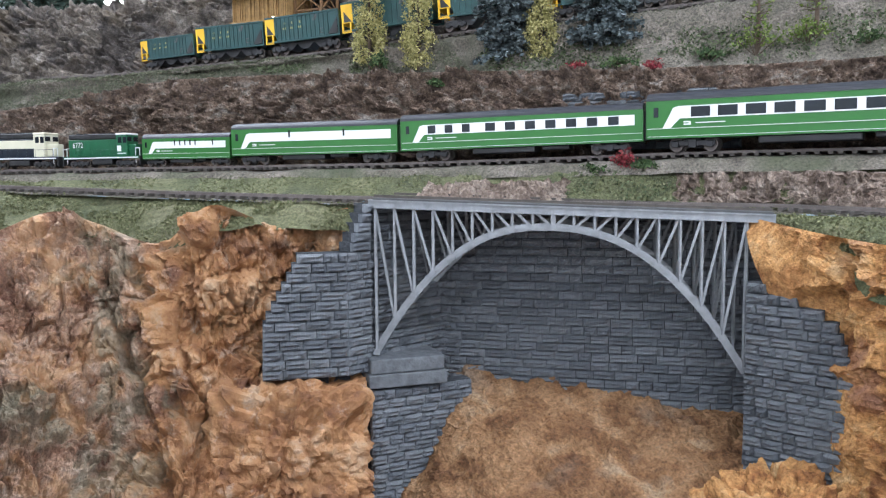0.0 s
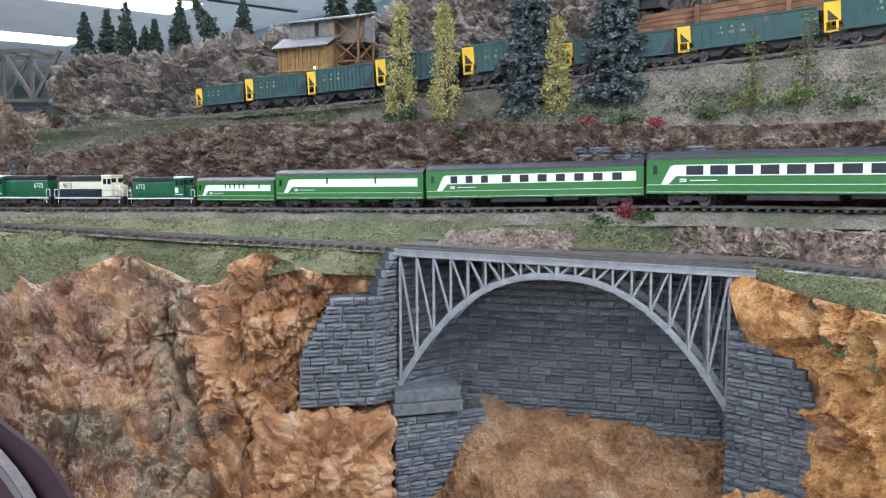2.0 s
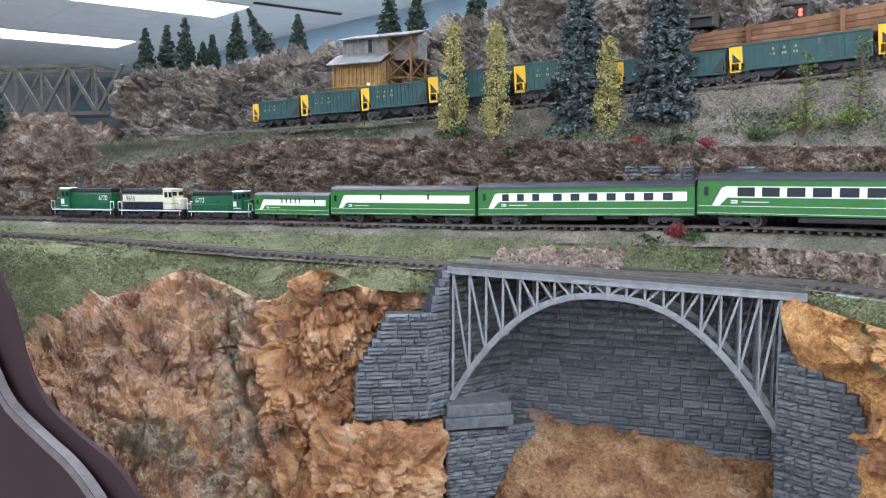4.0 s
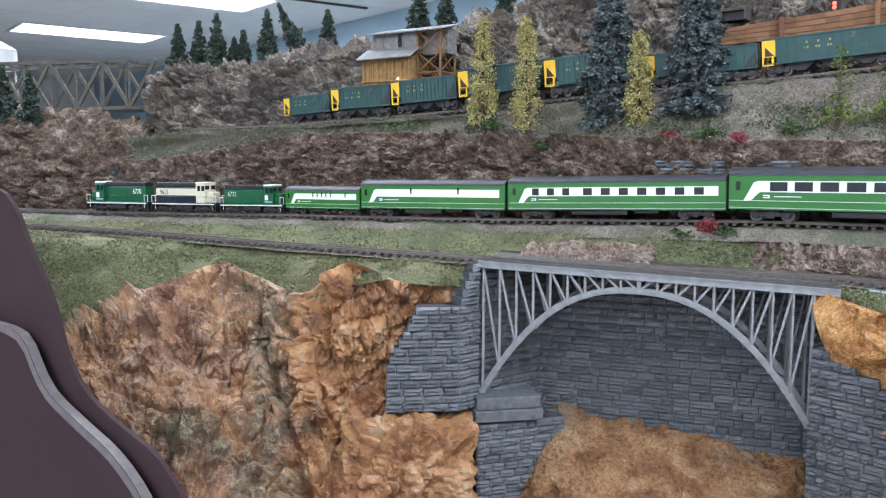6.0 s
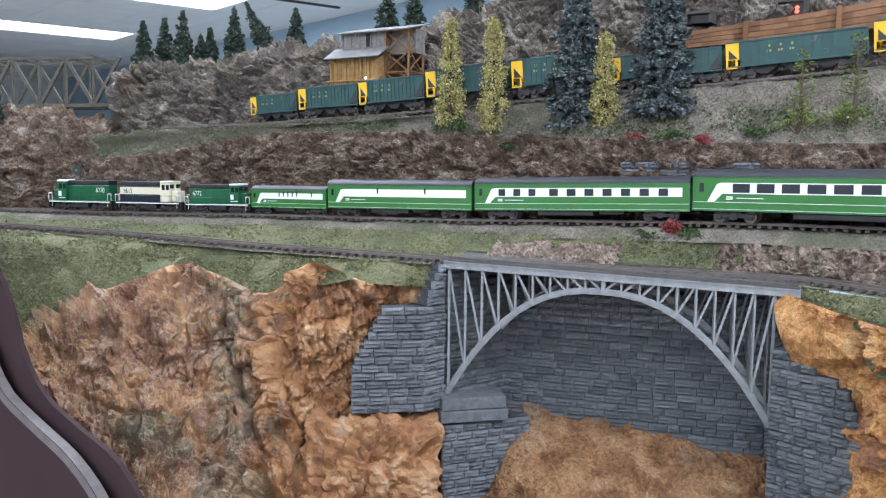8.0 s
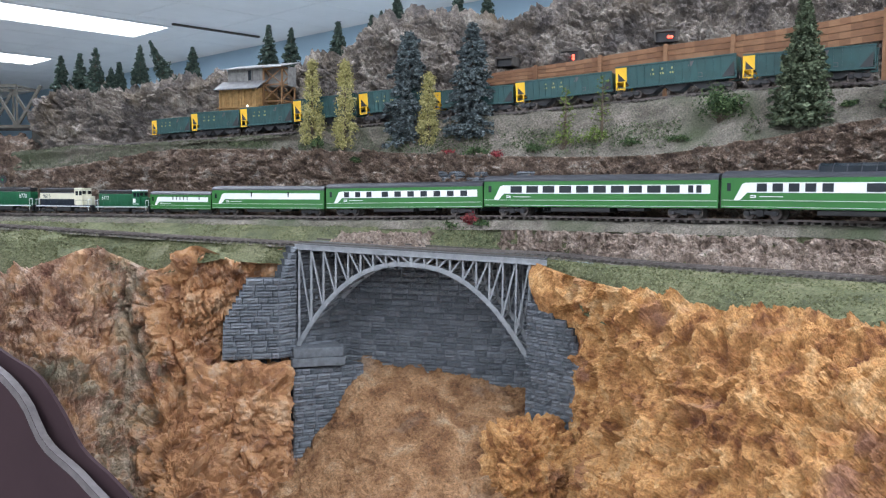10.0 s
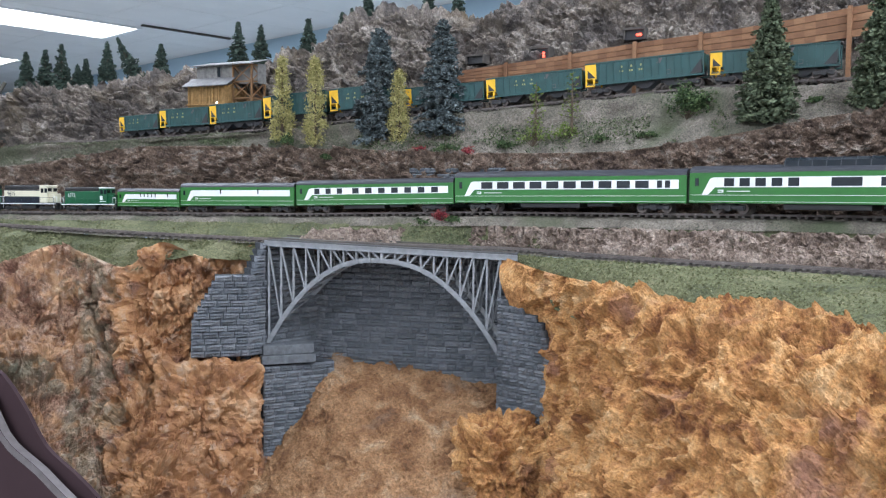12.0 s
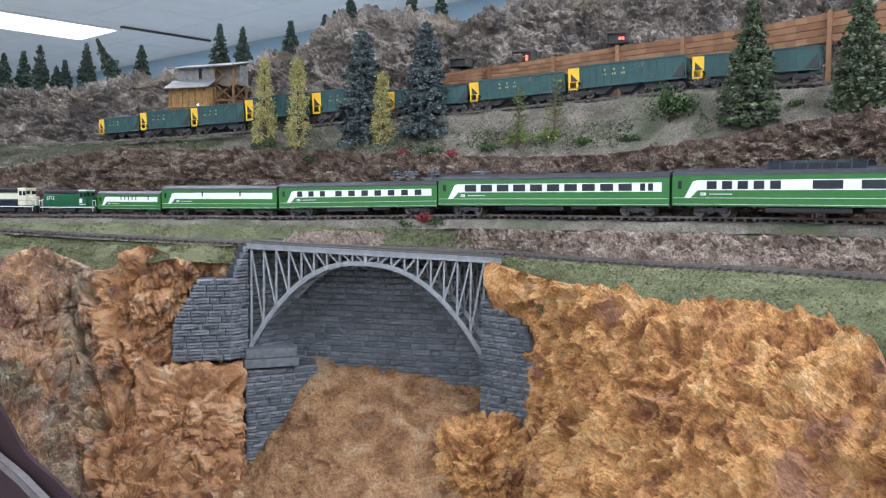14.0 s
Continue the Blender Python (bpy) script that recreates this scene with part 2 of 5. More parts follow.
M_RAIL = paint("weathered_rail", (0.14, 0.12, 0.11), 0.55, 0.3, 0.01, 0.5)
M_TIE = paint("dark_tie", (0.075, 0.066, 0.058), 0.9, 0.3, 0.006)
M_FASCIA = paint("dark_plum_board", (0.040, 0.023, 0.026), 0.8, 0.08, 0.05)
M_FASCIA.node_tree.nodes["Principled BSDF"].inputs["Specular IOR Level"].default_value = 0.15
M_EDGE = paint("grey_edge", (0.12, 0.105, 0.105), 0.7, 0.2, 0.008)
M_CEIL = paint("ceiling_white", (0.74, 0.74, 0.73), 0.95, 0.04, 0.2)
M_WALL = paint("pale_blue_wall", (0.36, 0.50, 0.60), 0.9, 0.04, 0.3)

# ---- plan: lines of the layout, metres ----
TRAIN = [(0.6899, -0.0187, -0.0043), (0.6148, 0.1983, -0.0058), (0.4983, 0.4086, -0.0059), (0.364, 0.5556, -0.0082), (0.2437, 0.6529, -0.0098), (0.1535, 0.7092, -0.0125), (0.0547, 0.7563, -0.015), (-0.0126, 0.785, -0.0158),
         (-0.0738, 0.8165, -0.0165), (-0.1512, 0.8506, -0.0169), (-0.2095, 0.8718, -0.0177), (-0.2885, 0.9005, -0.0182), (-0.3644, 0.9286, -0.0186), (-0.5336, 0.9764, -0.0182), (-0.7461, 1.0129, -0.0171)]
LOWER = [(0.62, 0.02, -0.045), (0.52, 0.22, -0.045), (0.465, 0.345, -0.045), (0.425, 0.398, -0.045), (0.362, 0.458, -0.045), (0.3, 0.535, -0.0445), (0.2569, 0.5928, -0.0435), (0.1341, 0.638, -0.0416), (0.029, 0.6664, -0.0385), (-0.0457, 0.6941, -0.0364), (-0.1391, 0.73, -0.0334),
         (-0.2431, 0.7794, -0.03), (-0.3231, 0.8028, -0.0266), (-0.4608, 0.8252, -0.022), (-0.7118, 0.8507, -0.0176)]
HOPPER = [(0.629, 0.3286, 0.125), (0.5987, 0.4265, 0.1222), (0.5568, 0.5066, 0.1204), (0.4533, 0.5967, 0.1183), (0.3517, 0.6766, 0.1111), (0.256, 0.7356, 0.103), (0.1691, 0.7818, 0.0973), (0.0895, 0.8226, 0.0907), (0.0148, 0.8649, 0.0841), (-0.0507, 0.8997, 0.0795), (-0.1135, 0.928, 0.076), (-0.1658, 0.9558, 0.0727), (-0.266, 0.9947, 0.0697)]


def offset(line, d, dz=0.0):
    """The line moved sideways by d (to the far side when positive) and up by dz."""
    p = np.array(line, float)
    t = np.gradient(p[:, :2], axis=0)
    t /= np.linalg.norm(t, axis=1, keepdims=True)
    q = p.copy()
    q[:, 0] += t[:, 1] * d
    q[:, 1] += -t[:, 0] * d
    q[:, 2] += dz
    return q.tolist()


SHEETS = {}


def sheet(name, label, rails, n, m, mat, rough=((0.05, 0.012, True),), borders=(0, 0, 0, 0), squash=(1, 1, 1), seed=1, category="terrain"):
    v = loft(rails, n, m)
    nn = normals(v)
    w = fade(v, *borders)
    d = 0
    for k, (size, amp, rid) in enumerate(rough):
        f = chunk(v, size, seed + 7 * k, squash) if rid == "c" else fbm(v, size, 6 if size > 0.02 else 4, seed + 7 * k, rid, squash)
        d = d + amp * f[..., None]
    v = v + nn * d * w
    SHEETS[name] = v
    o = new(name, grid_mesh(name, v, mat, not any(r[2] == "c" for r in rough)))
    return tagged(o, label, category, kind="structure")

# ---- terrain ----
# upper roadbed between the bank and the layered cliff
sheet("ground_upper_roadbed", "tan gravel roadbed under the upper passenger track", [offset(TRAIN, -0.0255, -0.0141), offset(TRAIN, -0.015, -0.005), offset(TRAIN, 0.0158, -0.0048), offset(TRAIN, 0.066, -0.0053)], 420, 26, M_GRAVEL, ((0.02, 0.002, False),), seed=3)
# bank between the two tracks
sheet("ground_bank", "green turf bank between the two tracks", [offset(LOWER, 0.0133, -0.0038), [((a[0] + b[0]) / 2, (a[1] + b[1]) / 2, (a[2] + b[2]) / 2 - 0.006) for a, b in zip(catmull(offset(LOWER, 0.0133, -0.0038), 30), catmull(offset(TRAIN, -0.0194, -0.0092), 30))],
      offset(TRAIN, -0.0194, -0.0092)], 420, 40, M_GRASS, ((0.03, 0.003, False),), (0, 0, 5, 5), seed=5)
# lower roadbed
sheet("ground_lower_roadbed", "thin gravel roadbed of the lower track", [offset(LOWER, -0.0152, -0.0047), offset(LOWER, 0.0162, -0.0043)], 300, 8, M_GRAVEL, ((0.01, 0.0008, False),), seed=8)
# grass in front of the lower track, left of the bridge
sheet("ground_meadow_west", "green turf slope above the reddish cliff", [
    [(0.0216, 0.6586, -0.0441), (-0.0554, 0.6878, -0.0415), (-0.1487, 0.7232, -0.0382), (-0.2523, 0.7721, -0.0343), (-0.3318, 0.7963, -0.0307), (-0.4712, 0.8072, -0.0261), (-0.6963, 0.8019, -0.0219)],
    [(0.0118, 0.6558, -0.0513), (-0.0601, 0.6741, -0.0493), (-0.1385, 0.7022, -0.0461), (-0.2183, 0.7378, -0.0434), (-0.2903, 0.7389, -0.0394), (-0.4173, 0.7066, -0.0216), (-0.6263, 0.6631, -0.0112)],
    [(0.0039, 0.6524, -0.0597), (-0.064, 0.6599, -0.0586), (-0.1249, 0.6703, -0.071), (-0.1848, 0.69, -0.0582), (-0.2574, 0.6883, -0.0965), (-0.3271, 0.6523, -0.0934), (-0.4262, 0.6198, 0.02)]], 260, 50, M_GRASS, ((0.05, 0.008, False), (0.012, 0.0015, False)), (0, 0, 4, 0), seed=11)
# reddish cliff left of the bridge
sheet("cliff_west", "reddish brown carved rock cliff with ochre patches", [
    [(0.0038, 0.6609, -0.0449), (-0.0442, 0.6656, -0.0542), (-0.083, 0.6641, -0.0423), (-0.1155, 0.6711, -0.0663), (-0.1546, 0.6855, -0.0546), (-0.1843, 0.6927, -0.0461), (-0.2191, 0.6911, -0.0582), (-0.2562, 0.6938, -0.0726), (-0.3017, 0.6732, -0.1003)],
    [(0.0038, 0.6609, -0.0833), (-0.0494, 0.6584, -0.0934), (-0.0939, 0.6534, -0.0886), (-0.1257, 0.6652, -0.1005), (-0.1624, 0.6668, -0.0943), (-0.1993, 0.6625, -0.0888), (-0.2429, 0.6616, -0.0918), (-0.288, 0.6487, -0.1005)],
    [(0.0116, 0.6623, -0.1468), (-0.0445, 0.6586, -0.1525), (-0.095, 0.6447, -0.1499), (-0.1374, 0.6515, -0.1563), (-0.1766, 0.6421, -0.1466), (-0.2257, 0.6273, -0.1466), (-0.273, 0.6137, -0.1553)],
    [(0.02, 0.6497, -0.2349), (-0.04, 0.615, -0.24), (-0.09, 0.585, -0.23), (-0.13, 0.6, -0.23), (-0.17, 0.58, -0.22), (-0.22, 0.55, -0.22)],
    [(0.03, 0.56, -0.34), (-0.03, 0.52, -0.34), (-0.09, 0.51, -0.34), (-0.14, 0.50, -0.34), (-0.20, 0.48, -0.34)]],
    440, 330, M_RED, ((0.075, 0.016, True), (0.040, 0.016, "c"), (0.020, 0.0105, "c"), (0.0095, 0.0056, "c"), (0.0042, 0.0022, "c")), (40, 3, 3, 0), (1.1, 1.1, 0.8), seed=21)
# ochre cliff right of the bridge
sheet("cliff_east", "ochre carved rock cliff beside the right abutment", [
    [(0.236, 0.575, -0.05), (0.262, 0.50, -0.060), (0.305, 0.40, -0.066), (0.33, 0.33, -0.068), (0.355, 0.275, -0.062), (0.36, 0.21, -0.07), (0.335, 0.15, -0.085), (0.36, 0.05, -0.10)],
    [(0.2315, 0.5560, -0.076), (0.2610, 0.4990, -0.086), (0.285, 0.37, -0.09), (0.305, 0.30, -0.085), (0.325, 0.235, -0.085), (0.325, 0.17, -0.09), (0.31, 0.11, -0.10), (0.34, 0.02, -0.12)],
    [(0.2560, 0.5420, -0.14), (0.2640, 0.4870, -0.14), (0.265, 0.36, -0.14), (0.28, 0.27, -0.13), (0.29, 0.20, -0.125), (0.29, 0.14, -0.13), (0.29, 0.07, -0.14), (0.32, -0.02, -0.15)],
    [(0.2560, 0.5280, -0.21), (0.2560, 0.4680, -0.20), (0.245, 0.34, -0.19), (0.25, 0.25, -0.18), (0.255, 0.17, -0.175), (0.26, 0.10, -0.175), (0.27, 0.03, -0.18), (0.30, -0.05, -0.19)],
    [(0.22, 0.45, -0.33), (0.21, 0.38, -0.32), (0.20, 0.30, -0.31), (0.20, 0.21, -0.30), (0.21, 0.13, -0.29), (0.22, 0.05, -0.28), (0.24, -0.02, -0.27), (0.27, -0.09, -0.27)]],
    440, 330, M_ORANGE, ((0.07, 0.010, True), (0.038, 0.013, "c"), (0.018, 0.0075, "c"), (0.009, 0.0036, "c"), (0.0042, 0.0014, "c")), (60, 3, 2, 0), seed=31)
# grass strip right of the bridge
sheet("ground_meadow_east", "green turf strip in front of the lower track", [
    [(0.245, 0.583, -0.049), (0.29, 0.521, -0.049), (0.350, 0.448, -0.049), (0.413, 0.388, -0.049), (0.452, 0.338, -0.049), (0.505, 0.21, -0.049), (0.605, 0.01, -0.049)],
    [(0.246, 0.572, -0.054), (0.278, 0.495, -0.058), (0.328, 0.405, -0.062), (0.363, 0.33, -0.064), (0.385, 0.26, -0.063), (0.43, 0.05, -0.07)],
    [(0.246, 0.568, -0.075), (0.272, 0.47, -0.095), (0.318, 0.375, -0.10), (0.345, 0.29, -0.10), (0.36, 0.20, -0.11), (0.37, 0.10, -0.13)]], 200, 40, M_GRASS, ((0.04, 0.004, False), (0.012, 0.0015, False)), (0, 0, 4, 0), seed=41)
# gorge floor under the bridge
sheet("ground_gorge", "tan earth slope in the gorge under the bridge", [
    [(-0.020, 0.6950, -0.190), (0.055, 0.7000, -0.178), (0.0905, 0.6920, -0.1585), (0.110, 0.6860, -0.1660), (0.150, 0.6690, -0.1690), (0.2399, 0.6290, -0.1800), (0.3096, 0.5950, -0.1900)],
    [(0.0, 0.6550, -0.2560), (0.040, 0.6566, -0.2200), (0.088, 0.6489, -0.1760), (0.150, 0.6250, -0.1830), (0.220, 0.5850, -0.1950), (0.290, 0.5500, -0.2020)],
    [(0.0, 0.61, -0.270), (0.035, 0.605, -0.247), (0.090, 0.585, -0.214), (0.15, 0.555, -0.212), (0.20, 0.525, -0.214), (0.26, 0.49, -0.228)],
    [(0.0, 0.49, -0.315), (0.05, 0.47, -0.305), (0.10, 0.44, -0.295), (0.15, 0.42, -0.29), (0.20, 0.40, -0.285), (0.25, 0.37, -0.295)]],
    300, 220, M_SLOPE, ((0.05, 0.006, True), (0.022, 0.004, "c"), (0.007, 0.0022, "c")), (0, 0, 4, 0), seed=51)
# layered cliff behind the upper track
MIDTOP = [(0.6295, 0.2386, 0.082), (0.5668, 0.3782, 0.0843), (0.509, 0.4675, 0.0808), (0.4372, 0.5404, 0.0647), (0.3575, 0.611, 0.0522), (0.2495, 0.6891, 0.0522), (0.1628, 0.7517, 0.0554), (0.1176, 0.7782, 0.0574), (0.0378, 0.8245, 0.0596), (-0.034, 0.8674, 0.0624), (-0.0988, 0.9034, 0.0628), (-0.1552, 0.9286, 0.0597), (-0.2965, 0.9769, 0.0376), (-0.4946, 1.0185, 0.0235)]
sheet("cliff_middle", "layered brown rock face behind the passenger track", [MIDTOP, offset(MIDTOP, -0.0102, -0.017), [(x, y - 0.02, 0.012) for x, y, z in MIDTOP], offset(TRAIN[1:14], 0.0308, -0.007)], 900, 120, M_STRATA, ((0.05, 0.008, True), (0.022, 0.0090, "c"), (0.0085, 0.0056, "c"), (0.0045, 0.0024, "c")), (0, 0, 3, 3), (1.0, 1.0, 1.25), seed=61)
# hopper shelf
sheet("ground_hopper_slope", "gravel and turf slope up to the coal track", [MIDTOP, [(0.6286, 0.289, 0.1039), (0.5854, 0.409, 0.1036), (0.5262, 0.4956, 0.1011), (0.4458, 0.5686, 0.0922), (0.3558, 0.6424, 0.0807), (0.2529, 0.7098, 0.0752), (0.1651, 0.7643, 0.0738), (0.0644, 0.8187, 0.0729), (-0.0259, 0.8749, 0.0709), (-0.103, 0.9108, 0.0688), (-0.1695, 0.9379, 0.0656), (-0.3082, 0.9964, 0.0476), (-0.4923, 1.0346, 0.0305)],
      offset(HOPPER, -0.0128, -0.0048) + [(-0.4893, 1.0559, 0.0408)], offset(HOPPER, 0.028, -0.0048) + [(-0.4851, 1.0878, 0.0475)]], 420, 50, M_GRAVEL, ((0.04, 0.004, False), (0.01, 0.001, False)), (0, 0, 3, 0), seed=71)
# back cliff with its ridge
RIDGE = [(0.7582, 0.4001, 0.2921), (0.6379, 0.5759, 0.276), (0.5081, 0.7014, 0.2591), (0.361, 0.7945, 0.2464), (0.266, 0.8439, 0.2274), (0.208, 0.8703, 0.2348), (0.1429, 0.9004, 0.2335), (0.0694, 0.9388, 0.1956), (0.005, 0.98, 0.1771), (-0.087, 1.0191, 0.1652), (-0.2081, 1.0443, 0.1511), (-0.318, 1.0621, 0.139), (-0.3541, 1.0745, 0.1043)]
sheet("cliff_back", "grey and tan rock mountainside behind the coal train", [[(x + 0.02, y + 0.14, z - 0.01) for x, y, z in RIDGE], RIDGE, [(0.7008, 0.3847, 0.2123), (0.6058, 0.5583, 0.2047), (0.489, 0.6708, 0.1959), (0.3478, 0.7643, 0.1867), (0.2521, 0.8144, 0.1692), (0.202, 0.8401, 0.164), (0.1325, 0.8707, 0.1625), (0.056, 0.9091, 0.1482), (-0.0062, 0.95, 0.1378), (-0.0918, 0.9889, 0.133), (-0.2065, 1.0191, 0.1219), (-0.304, 1.0326, 0.1096), (-0.3313, 1.0354, 0.0736)],
      [(0.6491, 0.3385, 0.1198), (0.5932, 0.5098, 0.1152), (0.4733, 0.6275, 0.1133), (0.3587, 0.7165, 0.1038), (0.2676, 0.7708, 0.0971), (0.2029, 0.8067, 0.0929), (0.1309, 0.8456, 0.0868), (0.061, 0.884, 0.0824), (-0.0061, 0.92, 0.0772), (-0.0855, 0.959, 0.0713), (-0.1869, 0.995, 0.0657), (-0.2928, 1.0079, 0.0454), (-0.3204, 1.0107, 0.02)]],
      900, 240, M_BACK, ((0.08, 0.012, True), (0.034, 0.012, "c"), (0.015, 0.0085, "c"), (0.007, 0.0048, "c")), (0, 0, 0, 4), (0.9, 0.9, 1.35), seed=81)
# low hill at the far left with the truss bridge behind
sheet("cliff_far", "low brown rock hill near the far truss bridge", [[(-0.2658, 1.066, 0.0413), (-0.3308, 1.102, 0.0653), (-0.4283, 1.1246, 0.0817), (-0.574, 1.1414, 0.0771), (-0.7914, 1.1163, 0.0725)], [(-0.2857, 1.0085, 0.0396), (-0.3424, 1.0293, 0.0629), (-0.4023, 1.0391, 0.0864), (-0.499, 1.0338, 0.0794), (-0.7152, 1.0171, 0.0675)], [(-0.2761, 0.9684, 0.02), (-0.3307, 0.984, 0.0273), (-0.4122, 0.9911, 0.0358), (-0.5021, 1.0123, 0.027), (-0.7111, 1.0449, 0.0267)], [(-0.2586, 0.9341, -0.0214), (-0.3278, 0.9533, -0.0229), (-0.4137, 0.9805, -0.0218), (-0.5037, 1.0015, -0.0209), (-0.7243, 1.0377, -0.0191)]],
      340, 120, M_STRATA, ((0.045, 0.009, True), (0.021, 0.0085, "c"), (0.0085, 0.0042, "c")), (0, 0, 0, 3), (0.9, 0.9, 1.4), seed=91)

# ---- room ----
E1, E2 = Vector((0.82, 0.572, 0)), Vector((-0.572, 0.82, 0))      # the room stands askew to the layout
ROOM = Matrix(((0.572, -0.82, 0, 0.64), (-0.82, -0.572, 0, 5.55), (0, 0, 1, 0), (0, 0, 0, 1)))   # x along the far wall, y into the room


def slab(name, label, x0, x1, y0, y1, z0, z1, mat, category):
    bm = bmesh.new()
    box(bm, x0, x1, y0, y1, z0, z1)
    o = tagged(part(name, bm, mat), label, category, kind="structure")
    o.matrix_world = ROOM
    return o


# Unseen floor, toned light so it bounces fill up to the ceiling.
M_CARPET = paint("grey_carpet", (0.36, 0.35, 0.34), 0.95, 0.2, 0.02)
slab("ceiling", "off-white suspended ceiling of the club room", -9, 9, 0, 8.5, ROOM_Z, ROOM_Z + 0.1, M_CEIL, "ceiling")
slab("floor", "grey carpet floor of the club room", -9, 9, 0, 8.5, FLOOR_Z - 0.1, FLOOR_Z, M_CARPET, "floor")
slab("wall_north", "pale blue painted wall behind the layout", -9, 9, -0.1, 0, FLOOR_Z, ROOM_Z, M_WALL, "wall")
slab("wall_south", "pale painted wall across the room", -9, 9, 8.5, 8.6, FLOOR_Z, ROOM_Z, M_CEIL, "wall")
slab("wall_west", "pale painted side wall", -9.1, -9, -0.1, 8.6, FLOOR_Z, ROOM_Z, M_CEIL, "wall")
slab("wall_east", "pale painted side wall", 9, 9.1, -0.1, 8.6, FLOOR_Z, ROOM_Z, M_CEIL, "wall")

bm = bmesh.new()
for k in range(-14, 15):
    box(bm, k * 0.61 - 0.008, k * 0.61 + 0.008, 0, 8.5, ROOM_Z - 0.002, ROOM_Z - 0.0005)
for k in range(1, 14):
    box(bm, -9, 9, k * 0.61 - 0.010, k * 0.61 + 0.010, ROOM_Z - 0.0018, ROOM_Z - 0.0005)
_g = tagged(part("ceiling_grid", bm, paint("grid_white", (0.72, 0.72, 0.71), 0.9)), "white metal grid of the suspended ceiling", "ceiling grid", kind="structure")
_g.matrix_world = ROOM
M_FRAME = paint("lamp_frame_white", (0.75, 0.75, 0.75), 0.5)
M_LAMP, _nt, _b = nodes_of("lit_diffuser")
_b.inputs["Emission Color"].default_value = (0.97, 1.0, 0.99, 1)
_b.inputs["Emission Strength"].default_value = 5.0


def troffer(x, y):
    root = tagged(new("ceiling_light"), "lit fluorescent ceiling panel in a white frame", "ceiling light", "ceiling lights")
    root.matrix_world = Matrix.Translation((x, y, ROOM_Z)) @ Matrix.Rotation(math.atan2(E1.y, E1.x), 4, "Z")
    bm = bmesh.new()
    for a, b, c, d in ((-0.61, 0.61, -0.31, -0.285), (-0.61, 0.61, 0.285, 0.31), (-0.61, -0.585, -0.285, 0.285), (0.585, 0.61, -0.285, 0.285)):
        box(bm, a, b, c, d, -0.012, -0.001)
    part("frame", bm, M_FRAME, root)
    bm = bmesh.new()
    box(bm, -0.585, 0.585, -0.285, 0.285, -0.006, -0.001)
    part("diffuser", bm, M_LAMP, root, "glowing white diffuser")
    d = bpy.data.lights.new("tube_light", "AREA")
    d.shape, d.size, d.size_y, d.energy, d.color = "RECTANGLE", 1.14, 0.55, LAMP_W, LAMP_C
    o = new("tube_light", d)
    o.parent = root
    o.matrix_local = Matrix.Translation((0, 0, -0.009))


# Only the first two are known; the rest are added unseen for light.
for lx, ly in ((-2.80, 7.9), (-1.54, 6.1), (-0.28, 4.3), (0.97, 2.5), (-1.76, 3.27), (-0.50, 1.47), (0.75, -0.33), (-1.98, 0.44), (-0.72, -1.36), (0.53, -3.2), (2.0, -2.13), (-2.2, -2.4), (-0.94, -4.2), (-3.46, -0.6), (-3.24, 2.24)):
    troffer(lx, ly)
bm = bmesh.new()
bar(bm, (-0.853, 6.070, ROOM_Z - 0.008), (-0.279, 6.454, ROOM_Z - 0.008), 0.03, 0.012)
tagged(part("ceiling_rail", bm, M_TIE), "dark thin strip mounted on the ceiling", "ceiling strip")

# ---- benchwork under the layout ----
for _n, _b in (("bench", (-0.85, 0.80, 0.66, 1.30)), ("bench_wing", (0.24, 0.80, -0.05, 0.655))):
    bm = bmesh.new()
    box(bm, _b[0], _b[1], _b[2], _b[3], FLOOR_Z, -0.36, 0.004)
    tagged(part(_n, bm, M_FASCIA), "dark plum skirted bench carrying the layout", "bench", kind="structure")

# ---- fascia boards at the front edge ----
FA = Vector((-0.318, 0.62, 0))
FD = Vector((0.162, -0.15, 0)).normalized()
FN = Vector((FD.y, -FD.x, 0))
FN = FN if FN.y < 0 else -FN


def board(name, label, prof, off, thick, edge=None):
    line = catmull([(s, 0, z) for s, z in prof], 90)
    root = tagged(new(name), label, "fascia board")
    m = Matrix(((FD.x, FN.x, 0, FA.x + FN.x * off), (FD.y, FN.y, 0, FA.y + FN.y * off), (0, 0, 1, 0), (0, 0, 0, 1)))
    root.matrix_world = m
    lo = np.array([(s, 0, -0.75) for s, _, z in line])
    front = np.stack([line + (0, 0.0, 0), lo], 0) + np.array([0, thick, 0])
    o = new("panel", grid_mesh("panel", front, M_FASCIA, False))
    o.parent = root
    back = np.stack([line, line + np.array([0, thick, 0])], 0)
    o = new("top_edge", grid_mesh("top_edge", back, edge or M_FASCIA, False))
    o.parent = root
    if edge:
        band = np.stack([line + np.array([0, thick + 0.0004, 0]), line + np.array([-0.0035, thick + 0.0004, -0.0048])], 0)
        o = new("edge_band", grid_mesh("edge_band", band, edge, False))
        o.parent = root
        o["label"] = "worn grey edge band"
    return root


